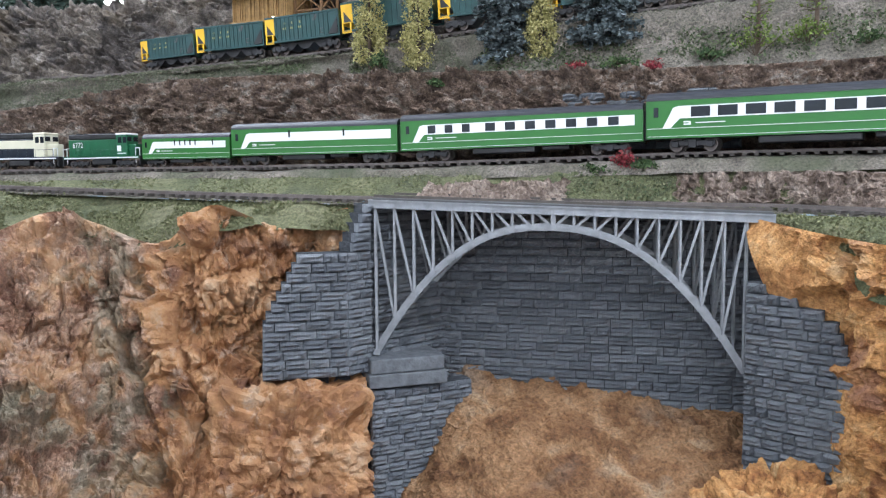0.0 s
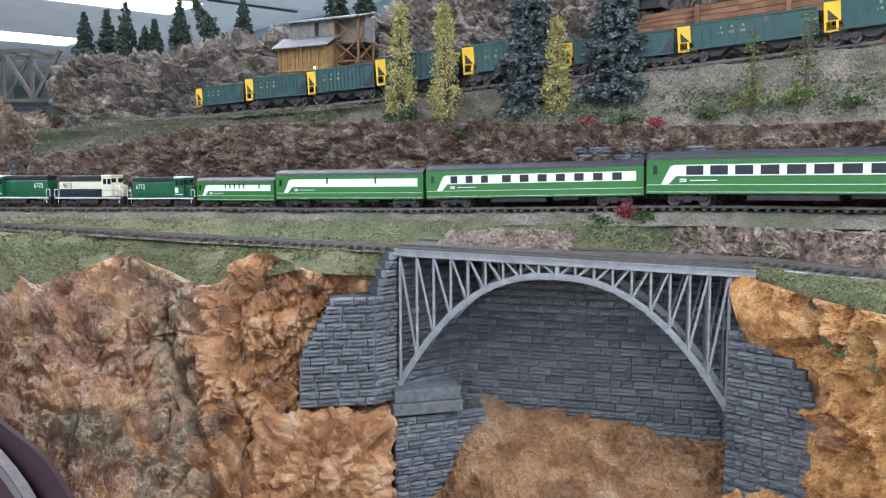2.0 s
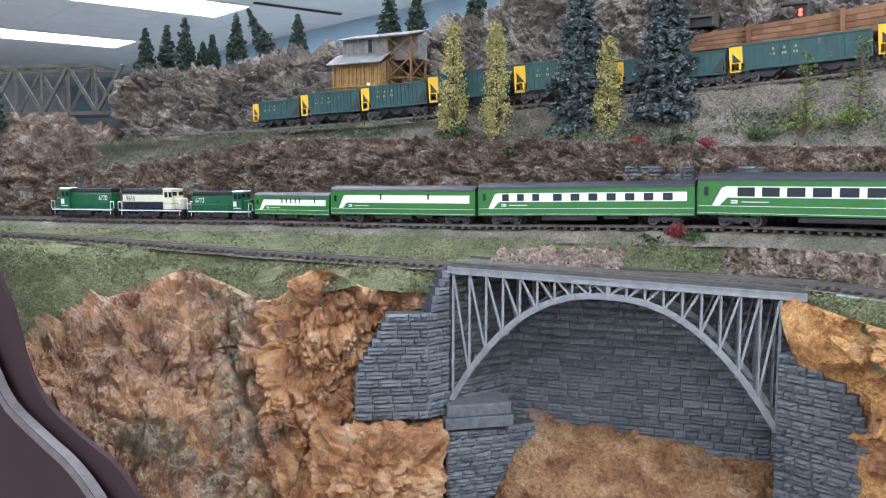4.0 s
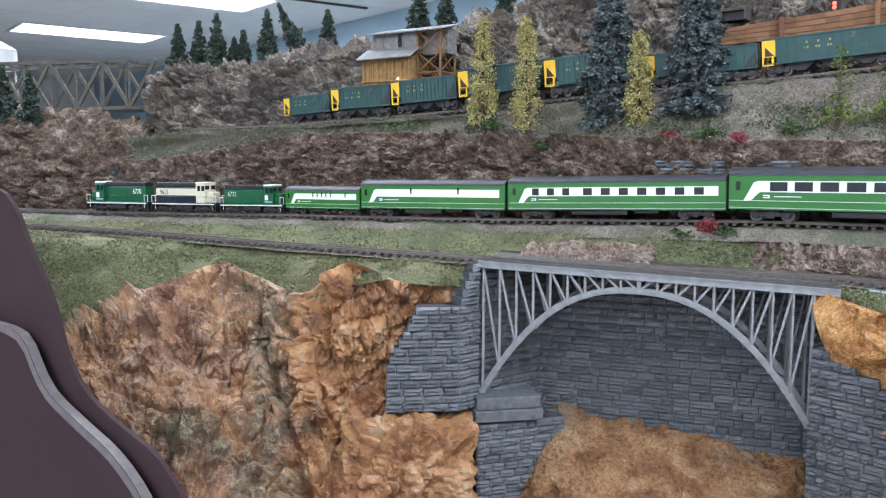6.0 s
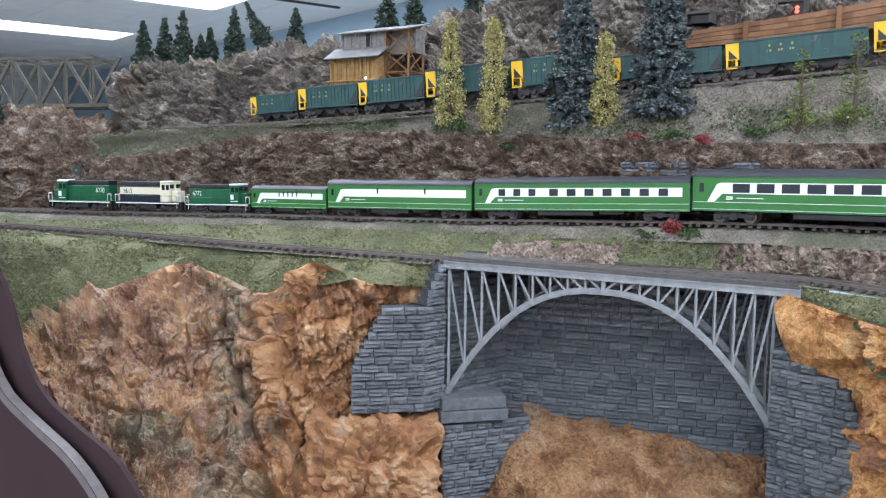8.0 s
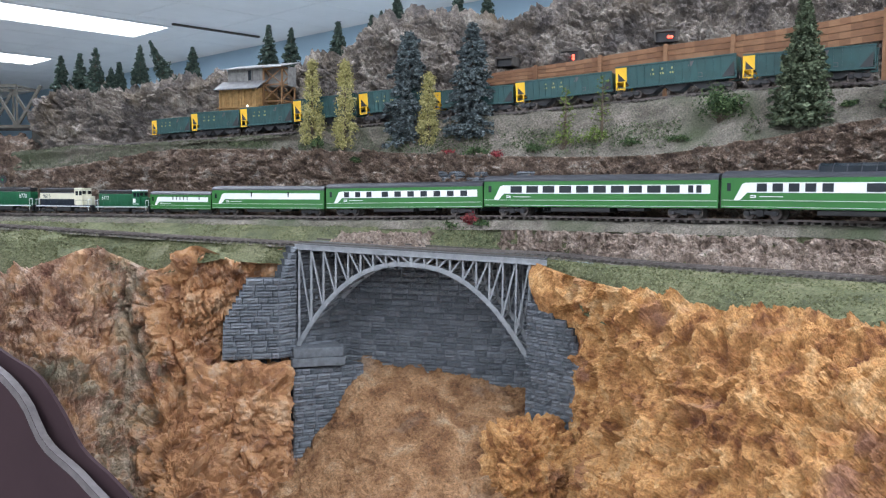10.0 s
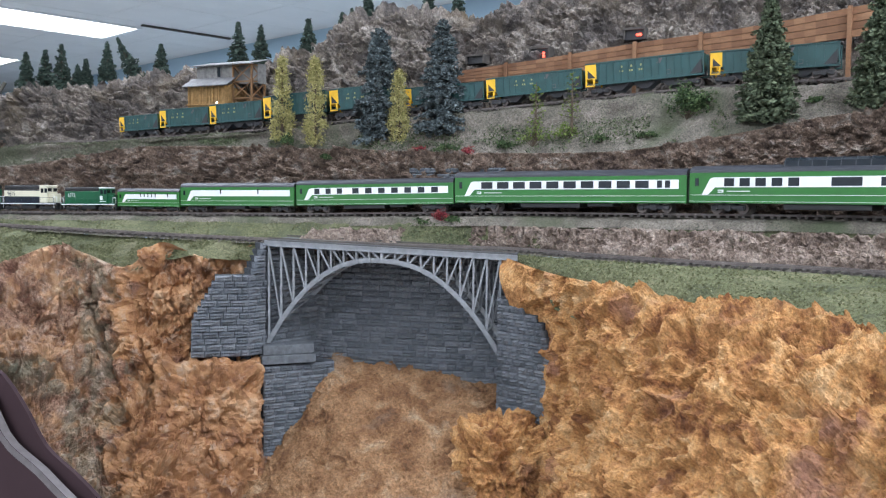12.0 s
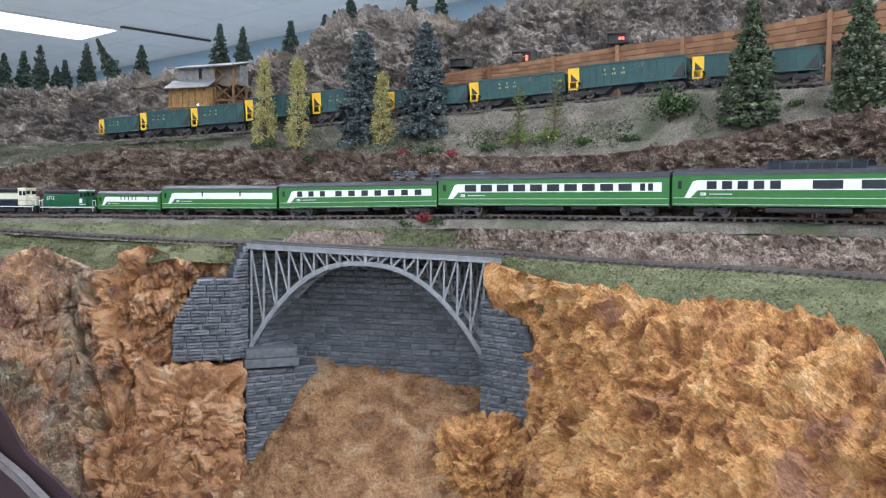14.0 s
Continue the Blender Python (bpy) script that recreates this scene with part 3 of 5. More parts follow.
board("fascia_board", "dark plum painted fascia board with curved top", [(-0.50, 0.022), (-0.10, 0.022), (0.0, 0.016), (0.03, 0.004), (0.05, -0.021), (0.078, -0.053), (0.094, -0.085), (0.118, -0.107), (0.158, -0.120), (0.195, -0.130), (0.225, -0.153), (0.25, -0.178), (0.30, -0.20), (0.40, -0.26), (0.55, -0.40)], 0.0, 0.003)
board("fascia_board", "dark plum lower fascia board with worn grey edge", [(-0.50, -0.070), (-0.05, -0.074), (0.05, -0.076), (0.070, -0.090), (0.090, -0.108), (0.130, -0.121), (0.165, -0.131), (0.195, -0.148), (0.220, -0.175), (0.27, -0.195), (0.34, -0.24), (0.52, -0.42)], 0.008, 0.006, M_EDGE)

# ---- tracks ----
def lay_track(name, label, line, gauge=0.0145, tie=0.027, n=700, z0=0.0):
    root = tagged(new(name), label, "railway track")
    p = catmull(line, n)
    t = np.gradient(p, axis=0)
    t[:, 2] = 0
    t /= np.linalg.norm(t, axis=1, keepdims=True)
    s = np.stack([t[:, 1], -t[:, 0], 0 * t[:, 0]], 1)
    for side in (-1, 1):
        c = p + s * side * gauge / 2
        prof = [(-0.0007, 0.0), (0.0007, 0.0), (0.0007, -0.0018), (-0.0007, -0.0018)]
        v = np.stack([c + s * a + np.array([0, 0, b]) for a, b in prof + prof[:1]], 0)
        me = grid_mesh("rail", v, M_RAIL, False)
        o = new("rail", me)
        o.parent = root
    seg = np.concatenate([[0], np.cumsum(np.linalg.norm(np.diff(p, axis=0), axis=1))])
    bm = bmesh.new()
    box(bm, -0.0015, 0.0015, -tie / 2, tie / 2, -0.00095, 0.00095, 0.0002)
    me = bpy.data.meshes.new("tie")
    bm.to_mesh(me)
    bm.free()
    me.materials.append(M_TIE)
    rnd = random.Random(len(name))
    for d in np.arange(0.004, seg[-1], 0.0075):
        i = int(np.searchsorted(seg, d))
        i = min(i, n - 1)
        o = new("tie", me)
        o.parent = root
        o.matrix_local = Matrix.Translation(p[i] + np.array([0, 0, -0.0028])) @ Matrix.Rotation(math.atan2(t[i, 1], t[i, 0]) + rnd.uniform(-0.03, 0.03), 4, "Z")
    return root


lay_track("upper_track", "dark rails of the upper main line on gravel", TRAIN, 0.0126, 0.0235)
lay_track("lower_track", "thin dark rails of the lower line over the bridge", LOWER, 0.0122, 0.0205)
lay_track("coal_track", "dark rails on the gravel slope under the coal train", HOPPER, 0.0112, 0.021)

# ---- arch bridge ----
BL, BR = Vector((0.0205, 0.6540, -0.0425)), Vector((0.2335, 0.5680, -0.0505))
BDIR = (BR - BL).normalized()
BSIDE = Vector((-BDIR.y, BDIR.x, 0)).normalized()   # away from the viewer
BLEN = (BR - BL).length
BWID = 0.050


def arch_bridge():
    root = tagged(new("arch_bridge"), "silver grey steel deck arch bridge over the gorge", "bridge")
    N = 18
    up = Vector((0, 0, 1))

    def arch_z(u):
        return -0.0105 - (0.0870 - 0.0050 * u) * abs(2 * u - 1) ** 2.35

    for side in (0, 1):
        off = BSIDE * BWID * side
        top = [BL + BDIR * BLEN * i / N + off for i in range(N + 1)]
        low = [top[i] + up * arch_z(i / N) for i in range(N + 1)]
        bm = bmesh.new()
        bar(bm, top[0] - BDIR * 0.004, top[-1] + BDIR * 0.016, 0.0022, 0.0040)
        for dz in (0.0022, -0.0022):
            bar(bm, top[0] - BDIR * 0.004 + up * dz, top[-1] + BDIR * 0.016 + up * dz, 0.0040, 0.0009)
        part("top_chord", bm, M_STEEL, root)
        bm = bmesh.new()
        fine = [BL + BDIR * BLEN * u + off + up * arch_z(u) for u in np.linspace(0, 1, 73)]
        for a, b in zip(fine, fine[1:]):
            e = (b - a) * 0.04
            for dz, th in ((0.0010, 0.0011), (-0.0010, 0.0011)):
                nrm = (b - a).cross(BSIDE).normalized()
                bar(bm, a - e + nrm * dz, b + e + nrm * dz, 0.0008, 0.0026)
            bar(bm, a - e, b + e, 0.0017, 0.0010)
        part("arch_rib", bm, M_STEEL, root)
        for i in range(N + 1):
            bm = bmesh.new()
            w = 0.0028 if i == N // 2 else 0.0013
            bar(bm, top[i], low[i], w, 0.0022)
            bar(bm, top[i] + BSIDE * 0.0012, low[i] + BSIDE * 0.0012, w + 0.0008, 0.0004)
            part("vertical", bm, M_STEEL, root)
            if i < N:
                a, b = (top[i], low[i + 1]) if i < N // 2 else (top[i + 1], low[i])
                bm = bmesh.new()
                bar(bm, a, b, 0.0011, 0.0016)
                part("diagonal", bm, M_STEEL, root)
            bm = bmesh.new()
            q = low[i]
            r = bmesh.ops.create_cube(bm, size=1)
            bmesh.ops.transform(bm, verts=r["verts"], matrix=Matrix.LocRotScale(q, BDIR.to_track_quat("X", "Z"), (0.0040, 0.0024, 0.0036)))
            part("gusset", bm, M_STEEL, root)
    for i in range(0, N + 1):
        u = i / N
        a = BL + BDIR * BLEN * u + up * arch_z(u)
        b = a + BSIDE * BWID
        bm = bmesh.new()
        bar(bm, a, b, 0.0014)
        part("cross_strut", bm, M_STEEL, root)
        if i < N:
            c = BL + BDIR * BLEN * (i + 1) / N + up * arch_z((i + 1) / N) + BSIDE * BWID
            bm = bmesh.new()
            bar(bm, a, c, 0.0011)
            part("lateral_brace", bm, M_STEEL, root)
            if i in (0, 1, 2, N - 1, N - 2, N - 3):
                bm = bmesh.new()
                bar(bm, BL + BDIR * BLEN * u, b, 0.0011)
                part("sway_brace", bm, M_STEEL, root)
    bm = bmesh.new()
    o = BL + BSIDE * BWID / 2
    q = BDIR.to_track_quat("X", "Z")
    r = bmesh.ops.create_cube(bm, size=1)
    bmesh.ops.transform(bm, verts=r["verts"], matrix=Matrix.LocRotScale(o + BDIR * (BLEN / 2 + 0.007) + up * 0.0028, q, (BLEN + 0.016, BWID + 0.002, 0.0018)))
    part("deck", bm, M_DECK, root)
    for side in (0, 1):
        bm = bmesh.new()
        bar(bm, BL + BSIDE * BWID * side + up * 0.0052, BR + BDIR * 0.014 + BSIDE * BWID * side + up * 0.0052, 0.0018, 0.0016)
        part("kerb_rail", bm, M_TIE, root)
    return root


arch_bridge()

# ---- stone walls ----
def block_mesh(seed, w, h, d):
    """One rough-faced ashlar: a split face with uneven edges, w along x, depth along y (front is -y)."""
    rnd = random.Random(seed)
    bm = bmesh.new()
    nx, nz = 5, 4
    g = {}
    for i in range(nx + 1):
        for k in range(nz + 1):
            edge = i in (0, nx) or k in (0, nz)
            y = 0.0006 if edge else -d * (rnd.uniform(0.55, 1.15) if k == 3 else rnd.uniform(0.2, 0.85))
            j = 0.0 if edge else 0.12
            g[i, k] = bm.verts.new(((i / nx - 0.5) * w + rnd.uniform(-j, j) * w / nx, y, (k / nz - 0.5) * h))
    for i in range(nx):
        for k in range(nz):
            bm.faces.new((g[i, k], g[i + 1, k], g[i + 1, k + 1], g[i, k + 1]))
    rim = [g[i, 0] for i in range(nx + 1)] + [g[nx, k] for k in range(1, nz + 1)] + [g[i, nz] for i in range(nx - 1, -1, -1)] + [g[0, k] for k in range(nz - 1, 0, -1)]
    back = [bm.verts.new((v.co.x, 0.0040, v.co.z)) for v in rim]
    for a in range(len(rim)):
        b = (a + 1) % len(rim)
        bm.faces.new((rim[b], rim[a], back[a], back[b]))
    me = bpy.data.meshes.new("stone_block")
    bm.to_mesh(me)
    bm.free()
    me.materials.append(M_BLOCK)
    return me


def block_material():
    m, nt, b = nodes_of("split_stone")
    oi = nt.nodes.new("ShaderNodeObjectInfo")
    base = ramp(nt, oi.outputs["Random"], [(0.0, (0.130, 0.146, 0.164)), (0.5, (0.175, 0.194, 0.215)), (1.0, (0.225, 0.245, 0.265))])
    n2 = noise_of(nt, 0.0022, 5, 0.75)
    c = mixc(nt, base, ramp(nt, n2, [(0.3, (0.45, 0.45, 0.45)), (0.55, (1, 1, 1)), (0.75, (1.7, 1.68, 1.62))]), 0.7, "MULTIPLY")
    # pale drybrushed streaks and a broad uneven wash
    n3 = noise_of(nt, 0.0016, 4, 0.7, (0.5, 0.5, 1.5))
    c = mixc(nt, c, (0.34, 0.36, 0.375), ramp(nt, n3, [(0.54, (0, 0, 0)), (0.68, (0.6, 0.6, 0.6))]))
    c = mixc(nt, c, ramp(nt, noise_of(nt, 0.05, 4, 0.6), [(0.35, (0.72, 0.74, 0.78)), (0.65, (1.18, 1.17, 1.15))]), 0.8, "MULTIPLY")
    nt.links.new(c, b.inputs["Base Color"])
    b.inputs["Roughness"].default_value = 0.85
    bump(nt, b, n2, 0.0012, 0.8)
    return m


M_BLOCK = block_material()
BW, BH = 0.0122, 0.0061
BLOCKS = [block_mesh(100 + k, 1.0, BH * 0.93, 0.0030) for k in range(9)]


def stone_wall(name, label, a, b, z0, z1, span=None, seed=1, limit=300, thick=0.012, length=BW):
    """A coursed wall from plan point a to b. span(z): from which to which share of its length a course runs."""
    a, b = Vector((*a, 0)), Vector((*b, 0))
    L = (b - a).length
    ang = math.atan2(b.y - a.y, b.x - a.x)
    root = tagged(new(name), label, "stone wall", kind="structure")
    rnd = random.Random(seed)
    rot = Matrix.Rotation(ang, 4, "Z")
    bm = bmesh.new()
    rows = int(round((z1 - z0) / BH))
    count = 0
    rest = []
    for r in range(rows):
        z = z0 + (r + 0.5) * BH
        lo, hi = span(z) if span else (0.0, 1.0)
        lo, hi = max(lo, 0.0) * L, min(hi, 1.0) * L
        if hi - lo < 0.003:
            continue
        s = lo - (rnd.uniform(0.3, 0.6) * length if r % 2 else 0.0)
        while s < hi - 0.0015:
            w = length * rnd.choice((0.62, 0.85, 1.0, 1.0, 1.12, 1.3))
            e = s + w
            if hi - e < 0.0035:
                e = hi
            s0, s1 = max(s, lo), e
            s = e
            if s1 - s0 < 0.002:
                continue
            m = Matrix.Translation(a + rot @ Vector(((s0 + s1) / 2, rnd.uniform(-0.0006, 0.0003), 0)) + Vector((0, 0, z))) @ rot @ Matrix.Diagonal((s1 - s0 - 0.0005, 1, 1, 1))
            me = BLOCKS[rnd.randrange(len(BLOCKS))]
            if count < limit:
                o = new("stone_block", me)
                o.parent = root
                o.matrix_local = m
                count += 1
            else:
                rest.append((me, m))
        # mortar core behind each course
        box(bm, lo + 0.0003, hi - 0.0003, 0.0024, thick, z - BH / 2 - 0.0003, z + BH / 2 + 0.0003)
    core = part("mortar", bm, M_STONE, root)
    core.matrix_local = Matrix.Translation(a) @ rot
    if rest:
        vs, fs = [], []
        for me, m in rest:
            o0 = len(vs)
            vs += [tuple(m @ v.co) for v in me.vertices]
            fs += [tuple(o0 + i for i in p.vertices) for p in me.polygons]
        me = bpy.data.meshes.new("far_blocks")
        me.from_pydata(vs, [], fs)
        me.materials.append(M_BLOCK)
        o = new("far_blocks", me)
        o.parent = root
        o["kind"] = "stuff"
    return root


FOLD = (0.0015, 0.6400)
stone_wall("wall_abutment_west", "grey split-stone wing wall with stepped edge under the bridge end", (-0.0530, 0.6370), FOLD, -0.152, -0.0755,
           lambda z: (float(np.interp(z, (-0.152, -0.114, -0.112, -0.098, -0.086, -0.0755), (0.0, 0.02, 0.06, 0.20, 0.32, 0.42))), 1.0), 3, length=0.0150)
stone_wall("wall_abutment_face", "grey split-stone abutment face beside the bridge end", FOLD, (0.0178, 0.6525), -0.152, -0.0435,
           lambda z: (float(np.interp(z, (-0.152, -0.078, -0.074, -0.055, -0.045), (0.0, 0.0, 0.05, 0.50, 0.80))), 1.0), 9)
bm = bmesh.new()
box(bm, 0.004, 0.0175, 0.006, 0.055, -0.16, -0.0515)
box(bm, -0.030, 0.003, 0.004, 0.020, -0.16, -0.098)
box(bm, 0.018, 0.14, 0.075, 0.11, -0.26, -0.054)
_c = tagged(part("wall_core", bm, M_STONE), "dark stone core of the abutment", "stone wall", kind="structure")
_c.location = (0.0, 0.651, 0)
stone_wall("wall_abutment_return", "grey split-stone return wall beside the bridge foot", (0.0180, 0.6570), (0.0757, 0.6966), -0.2017, -0.0436, None, 4)
stone_wall("wall_pier_lower", "grey split-stone pier below the bridge seat", (0.0155, 0.6385), (0.086, 0.660), -0.285, -0.1605, None, 5)
stone_wall("wall_gorge_back", "tall grey split-stone retaining wall behind the arch bridge", (0.07, 0.6979), (0.2903, 0.6007), -0.2030, -0.0444, None, 6, length=0.0145)
stone_wall("wall_abutment_east", "grey split-stone abutment with stepped edge beside ochre rock", (0.2285, 0.5590), (0.2655, 0.5065), -0.2100, -0.0880,
           lambda z: (0.0, float(np.interp(z, (-0.132, -0.126, -0.108, -0.100, -0.092), (1.0, 0.92, 0.80, 0.62, 0.18)))), 7, length=0.0115)
stone_wall("wall_trackside", "low dark grey stone wall behind the upper track", (0.1721, 0.7303), (0.2795, 0.6574), -0.0069, 0.0360, None, 8)
bm = bmesh.new()
box(bm, 0.0, 0.050, 0.0, 0.034, -0.0095, 0.0, 0.001)
box(bm, -0.0015, 0.0515, -0.0015, 0.036, -0.0185, -0.0098, 0.0008)
o = part("bridge_seat", bm, paint("seat_stone", (0.105, 0.115, 0.125), 0.85, 0.3, 0.006, bumpd=0.0015))
o.matrix_world = Matrix.Translation((0.0155, 0.6400, -0.1425)) @ Matrix.Rotation(0.16, 4, "Z")
tagged(o, "grey concrete seat block under the arch foot", "bridge seat")


def boulder(name, label, centre, size, mat, seed, amp=0.22, square=0.5, cat="rock"):
    bm = bmesh.new()
    bmesh.ops.create_icosphere(bm, subdivisions=6, radius=1)
    v = np.array([x.co for x in bm.verts])
    q = v / np.abs(v).max(1, keepdims=True) * (1 - square) + v * square
    p = q * np.array(size)
    p = p + v * (fbm(p, 0.035, 4, seed, True)[:, None] * amp * min(size) + chunk(p, 0.022, seed + 5)[:, None] * 0.008 + chunk(p, 0.010, seed + 6)[:, None] * 0.0055 + chunk(p, 0.0045, seed + 7)[:, None] * 0.0024)
    for x, c in zip(bm.verts, p):
        x.co = c
    o = part(name, bm, mat)
    o.location = centre
    return tagged(o, label, cat)


boulder("rock_block", "squared ochre rock block under the stone abutment", (-0.0365, 0.654, -0.2130), (0.0510, 0.0320, 0.0600), M_RED, 301, 0.14, 0.10)
boulder("boulder", "rounded ochre boulder at the foot of the abutment", (0.2180, 0.5000, -0.2240), (0.0370, 0.0360, 0.0350), M_ORANGE, 303, 0.35, 0.65)

# ---- trains ----
M_GREEN = paint("coach_green", (0.028, 0.155, 0.030), 0.33, 0.10, 0.02)
M_LOCO_GREEN = paint("locomotive_green", (0.010, 0.105, 0.045), 0.35, 0.12, 0.02)
M_WHITE = paint("train_white", (0.78, 0.80, 0.80), 0.4, 0.04, 0.02)
M_CREAM = paint("train_cream", (0.70, 0.67, 0.52), 0.4, 0.05, 0.02)
M_NAVY = paint("train_dark_blue", (0.012, 0.020, 0.034), 0.4, 0.2, 0.02)
M_BLACK = paint("train_black", (0.018, 0.018, 0.020), 0.5, 0.3, 0.01)
M_ROOF = paint("coach_roof_grey", (0.024, 0.027, 0.034), 0.55, 0.15, 0.02)
M_WINDOW = paint("tinted_window", (0.015, 0.02, 0.025), 0.12, 0.2, 0.02)
M_HOPGREEN = paint("hopper_green", (0.014, 0.064, 0.062), 0.5, 0.22, 0.015)
M_YELLOW = paint("hopper_yellow", (0.80, 0.46, 0.02), 0.5, 0.1, 0.01)
M_COAL = earthy("coal_load", [(0.3, (0.01, 0.01, 0.01)), (0.7, (0.05, 0.05, 0.05))], 0.01, 0.002)


def on_line(line, n=900):
    p = catmull(line, n)
    o = np.argsort(p[:, 0])
    return p[o]


TRAIN_P, HOP_P = on_line(TRAIN), on_line(HOPPER)


def at_x(p, x):
    return Vector([float(np.interp(x, p[:, 0], p[:, k])) for k in range(3)])


def extrude_profile(bm, prof, x0, x1):
    a = [bm.verts.new((x0, y, z)) for y, z in prof]
    b = [bm.verts.new((x1, y, z)) for y, z in prof]
    n = len(prof)
    for i in range(n):
        bm.faces.new((a[i], a[(i + 1) % n], b[(i + 1) % n], b[i]))
    bm.faces.new(a[::-1])
    bm.faces.new(b)
    bmesh.ops.recalc_face_normals(bm, faces=bm.faces)


def prism(bm, pts, y0, y1):
    """A flat plate of outline pts in x and z, between y0 and y1."""
    a = [bm.verts.new((x, y0, z)) for x, z in pts]
    b = [bm.verts.new((x, y1, z)) for x, z in pts]
    n = len(pts)
    bm.faces.new(a)
    bm.faces.new(b[::-1])
    for i in range(n):
        bm.faces.new((a[(i + 1) % n], a[i], b[i], b[(i + 1) % n]))
    bmesh.ops.recalc_face_normals(bm, faces=bm.faces)


def truck(root, x, axles=2, span=0.030):
    bm = bmesh.new()
    for y in (-0.0125, 0.0125):
        box(bm, x - span / 2 - 0.004, x + span / 2 + 0.004, y - 0.0012, y + 0.0012, 0.0045, 0.0085, 0.0006)
        for i in range(axles):
            ax = x - span / 2 + span * i / (axles - 1)
            box(bm, ax - 0.0025, ax + 0.0025, y - 0.0020, y + 0.0020, 0.0035, 0.0080, 0.0004)
        for i in range(axles - 1):
            ax = x - span / 2 + span * (i + 0.5) / (axles - 1)
            box(bm, ax - 0.003, ax + 0.003, y - 0.0018, y + 0.0018, 0.0030, 0.0095, 0.0004)
    box(bm, x - 0.006, x + 0.006, -0.0125, 0.0125, 0.006, 0.010)
    t = part("truck", bm, M_BLACK, root)
    for i in range(axles):
        ax = x - span / 2 + span * i / (axles - 1)
        bm = bmesh.new()
        for y in (-0.0085, 0.0085):
            rod(bm, (ax, y - 0.0014, 0.0056), (ax, y + 0.0014, 0.0056), 0.0056, sides=14)
        rod(bm, (ax, -0.0095, 0.0056), (ax, 0.0095, 0.0056), 0.001)
        part("wheelset", bm, M_RAIL, t)


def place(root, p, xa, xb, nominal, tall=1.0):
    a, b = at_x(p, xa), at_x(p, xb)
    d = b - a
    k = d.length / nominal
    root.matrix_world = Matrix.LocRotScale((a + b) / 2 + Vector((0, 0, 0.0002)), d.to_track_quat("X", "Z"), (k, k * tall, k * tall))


def coach(label, windows, slits=(), dome=False, L=0.290, category="passenger car"):
    """A streamlined car, viewer's side is -y. windows: (x, width) list."""
    root = tagged(new("passenger_car"), label, category, "passenger train")
    h = L / 2
    windows = [(x * L / 0.29, 1.15 * w * L / 0.29) for x, w in windows]
    slits = [x * L / 0.29 for x in slits]
    W = 0.0175
    bm = bmesh.new()
    extrude_profile(bm, [(-W, 0.0105), (W, 0.0105), (W, 0.0395), (-W, 0.0395)], -h, h)
    part("body", bm, M_GREEN, root)
    bm = bmesh.new()
    arc = [(-W * math.cos(a), 0.0396 + 0.0072 * math.sin(a) ** 0.8) for a in np.linspace(0, math.pi, 13)]
    extrude_profile(bm, [(-W - 0.0002, 0.0396)] + arc[1:-1] + [(W + 0.0002, 0.0396)], -h, h)
    part("roof", bm, M_ROOF, root)
    bm = bmesh.new()
    for y in (-1, 1):
        y0, y1 = (-W - 0.0003, -W) if y < 0 else (W, W + 0.0003)
        prism(bm, [(-h + 0.013, 0.0185), (-h + 0.019, 0.0185), (-h + 0.026, 0.0255), (h - 0.008, 0.0255), (h - 0.008, 0.0350), (-h + 0.025, 0.0350), (-h + 0.021, 0.0338)], y0, y1)
    part("stripe", bm, M_WHITE, root, "broad white side stripe")
    bm = bmesh.new()
    for y in (-W - 0.0004, W + 0.0004):
        box(bm, -h + 0.001, h - 0.001, y - 0.0002, y + 0.0002, 0.0180, 0.0184)
        box(bm, -h + 0.001, h - 0.001, y - 0.0002, y + 0.0002, 0.0120, 0.0123)
    part("pinstripe", bm, M_WHITE, root)
    bm = bmesh.new()
    box(bm, -h + 0.029, -h + 0.034, -W - 0.0005, -W, 0.0205, 0.0215)
    box(bm, -h + 0.029, -h + 0.034, -W - 0.0005, -W, 0.0223, 0.0233)
    box(bm, -h + 0.033, -h + 0.0345, -W - 0.0005, -W, 0.0205, 0.0233)
    box(bm, -h + 0.038, -h + 0.060, -W - 0.0005, -W, 0.0215, 0.0222)
    part("emblem", bm, M_WHITE, root)
    for x, w in windows:
        for y in (-1, 1):
            bm = bmesh.new()
            box(bm, x - w / 2, x + w / 2, y * (W + 0.0002) - 0.0004, y * (W + 0.0002) + 0.0004, 0.0265, 0.0342, 0.0002)
            part("window", bm, M_WINDOW, root)
    for x in slits:
        bm = bmesh.new()
        box(bm, x - 0.0012, x + 0.0012, -W - 0.0006, -W + 0.0002, 0.0295, 0.0370, 0.0002)
        part("vent", bm, M_WINDOW, root)
    for y in (-1, 1):
        bm = bmesh.new()
        box(bm, -h + 0.006, -h + 0.0095, y * (W + 0.0002) - 0.0004, y * (W + 0.0002) + 0.0004, 0.0270, 0.0345, 0.0002)
        part("door_window", bm, M_WINDOW, root)
    bm = bmesh.new()
    box(bm, -0.19 * L, 0.07 * L, -0.0150, 0.0150, 0.0050, 0.0106, 0.001)
    box(bm, 0.10 * L, 0.21 * L, -0.0140, 0.0140, 0.0065, 0.0106, 0.001)
    part("underfloor_gear", bm, M_BLACK, root)
    for s in (-1, 1):
        bm = bmesh.new()
        box(bm, s * h - 0.0035, s * h + 0.0035, -0.0085, 0.0085, 0.0115, 0.0385, 0.0005)
        part("diaphragm", bm, M_BLACK, root)
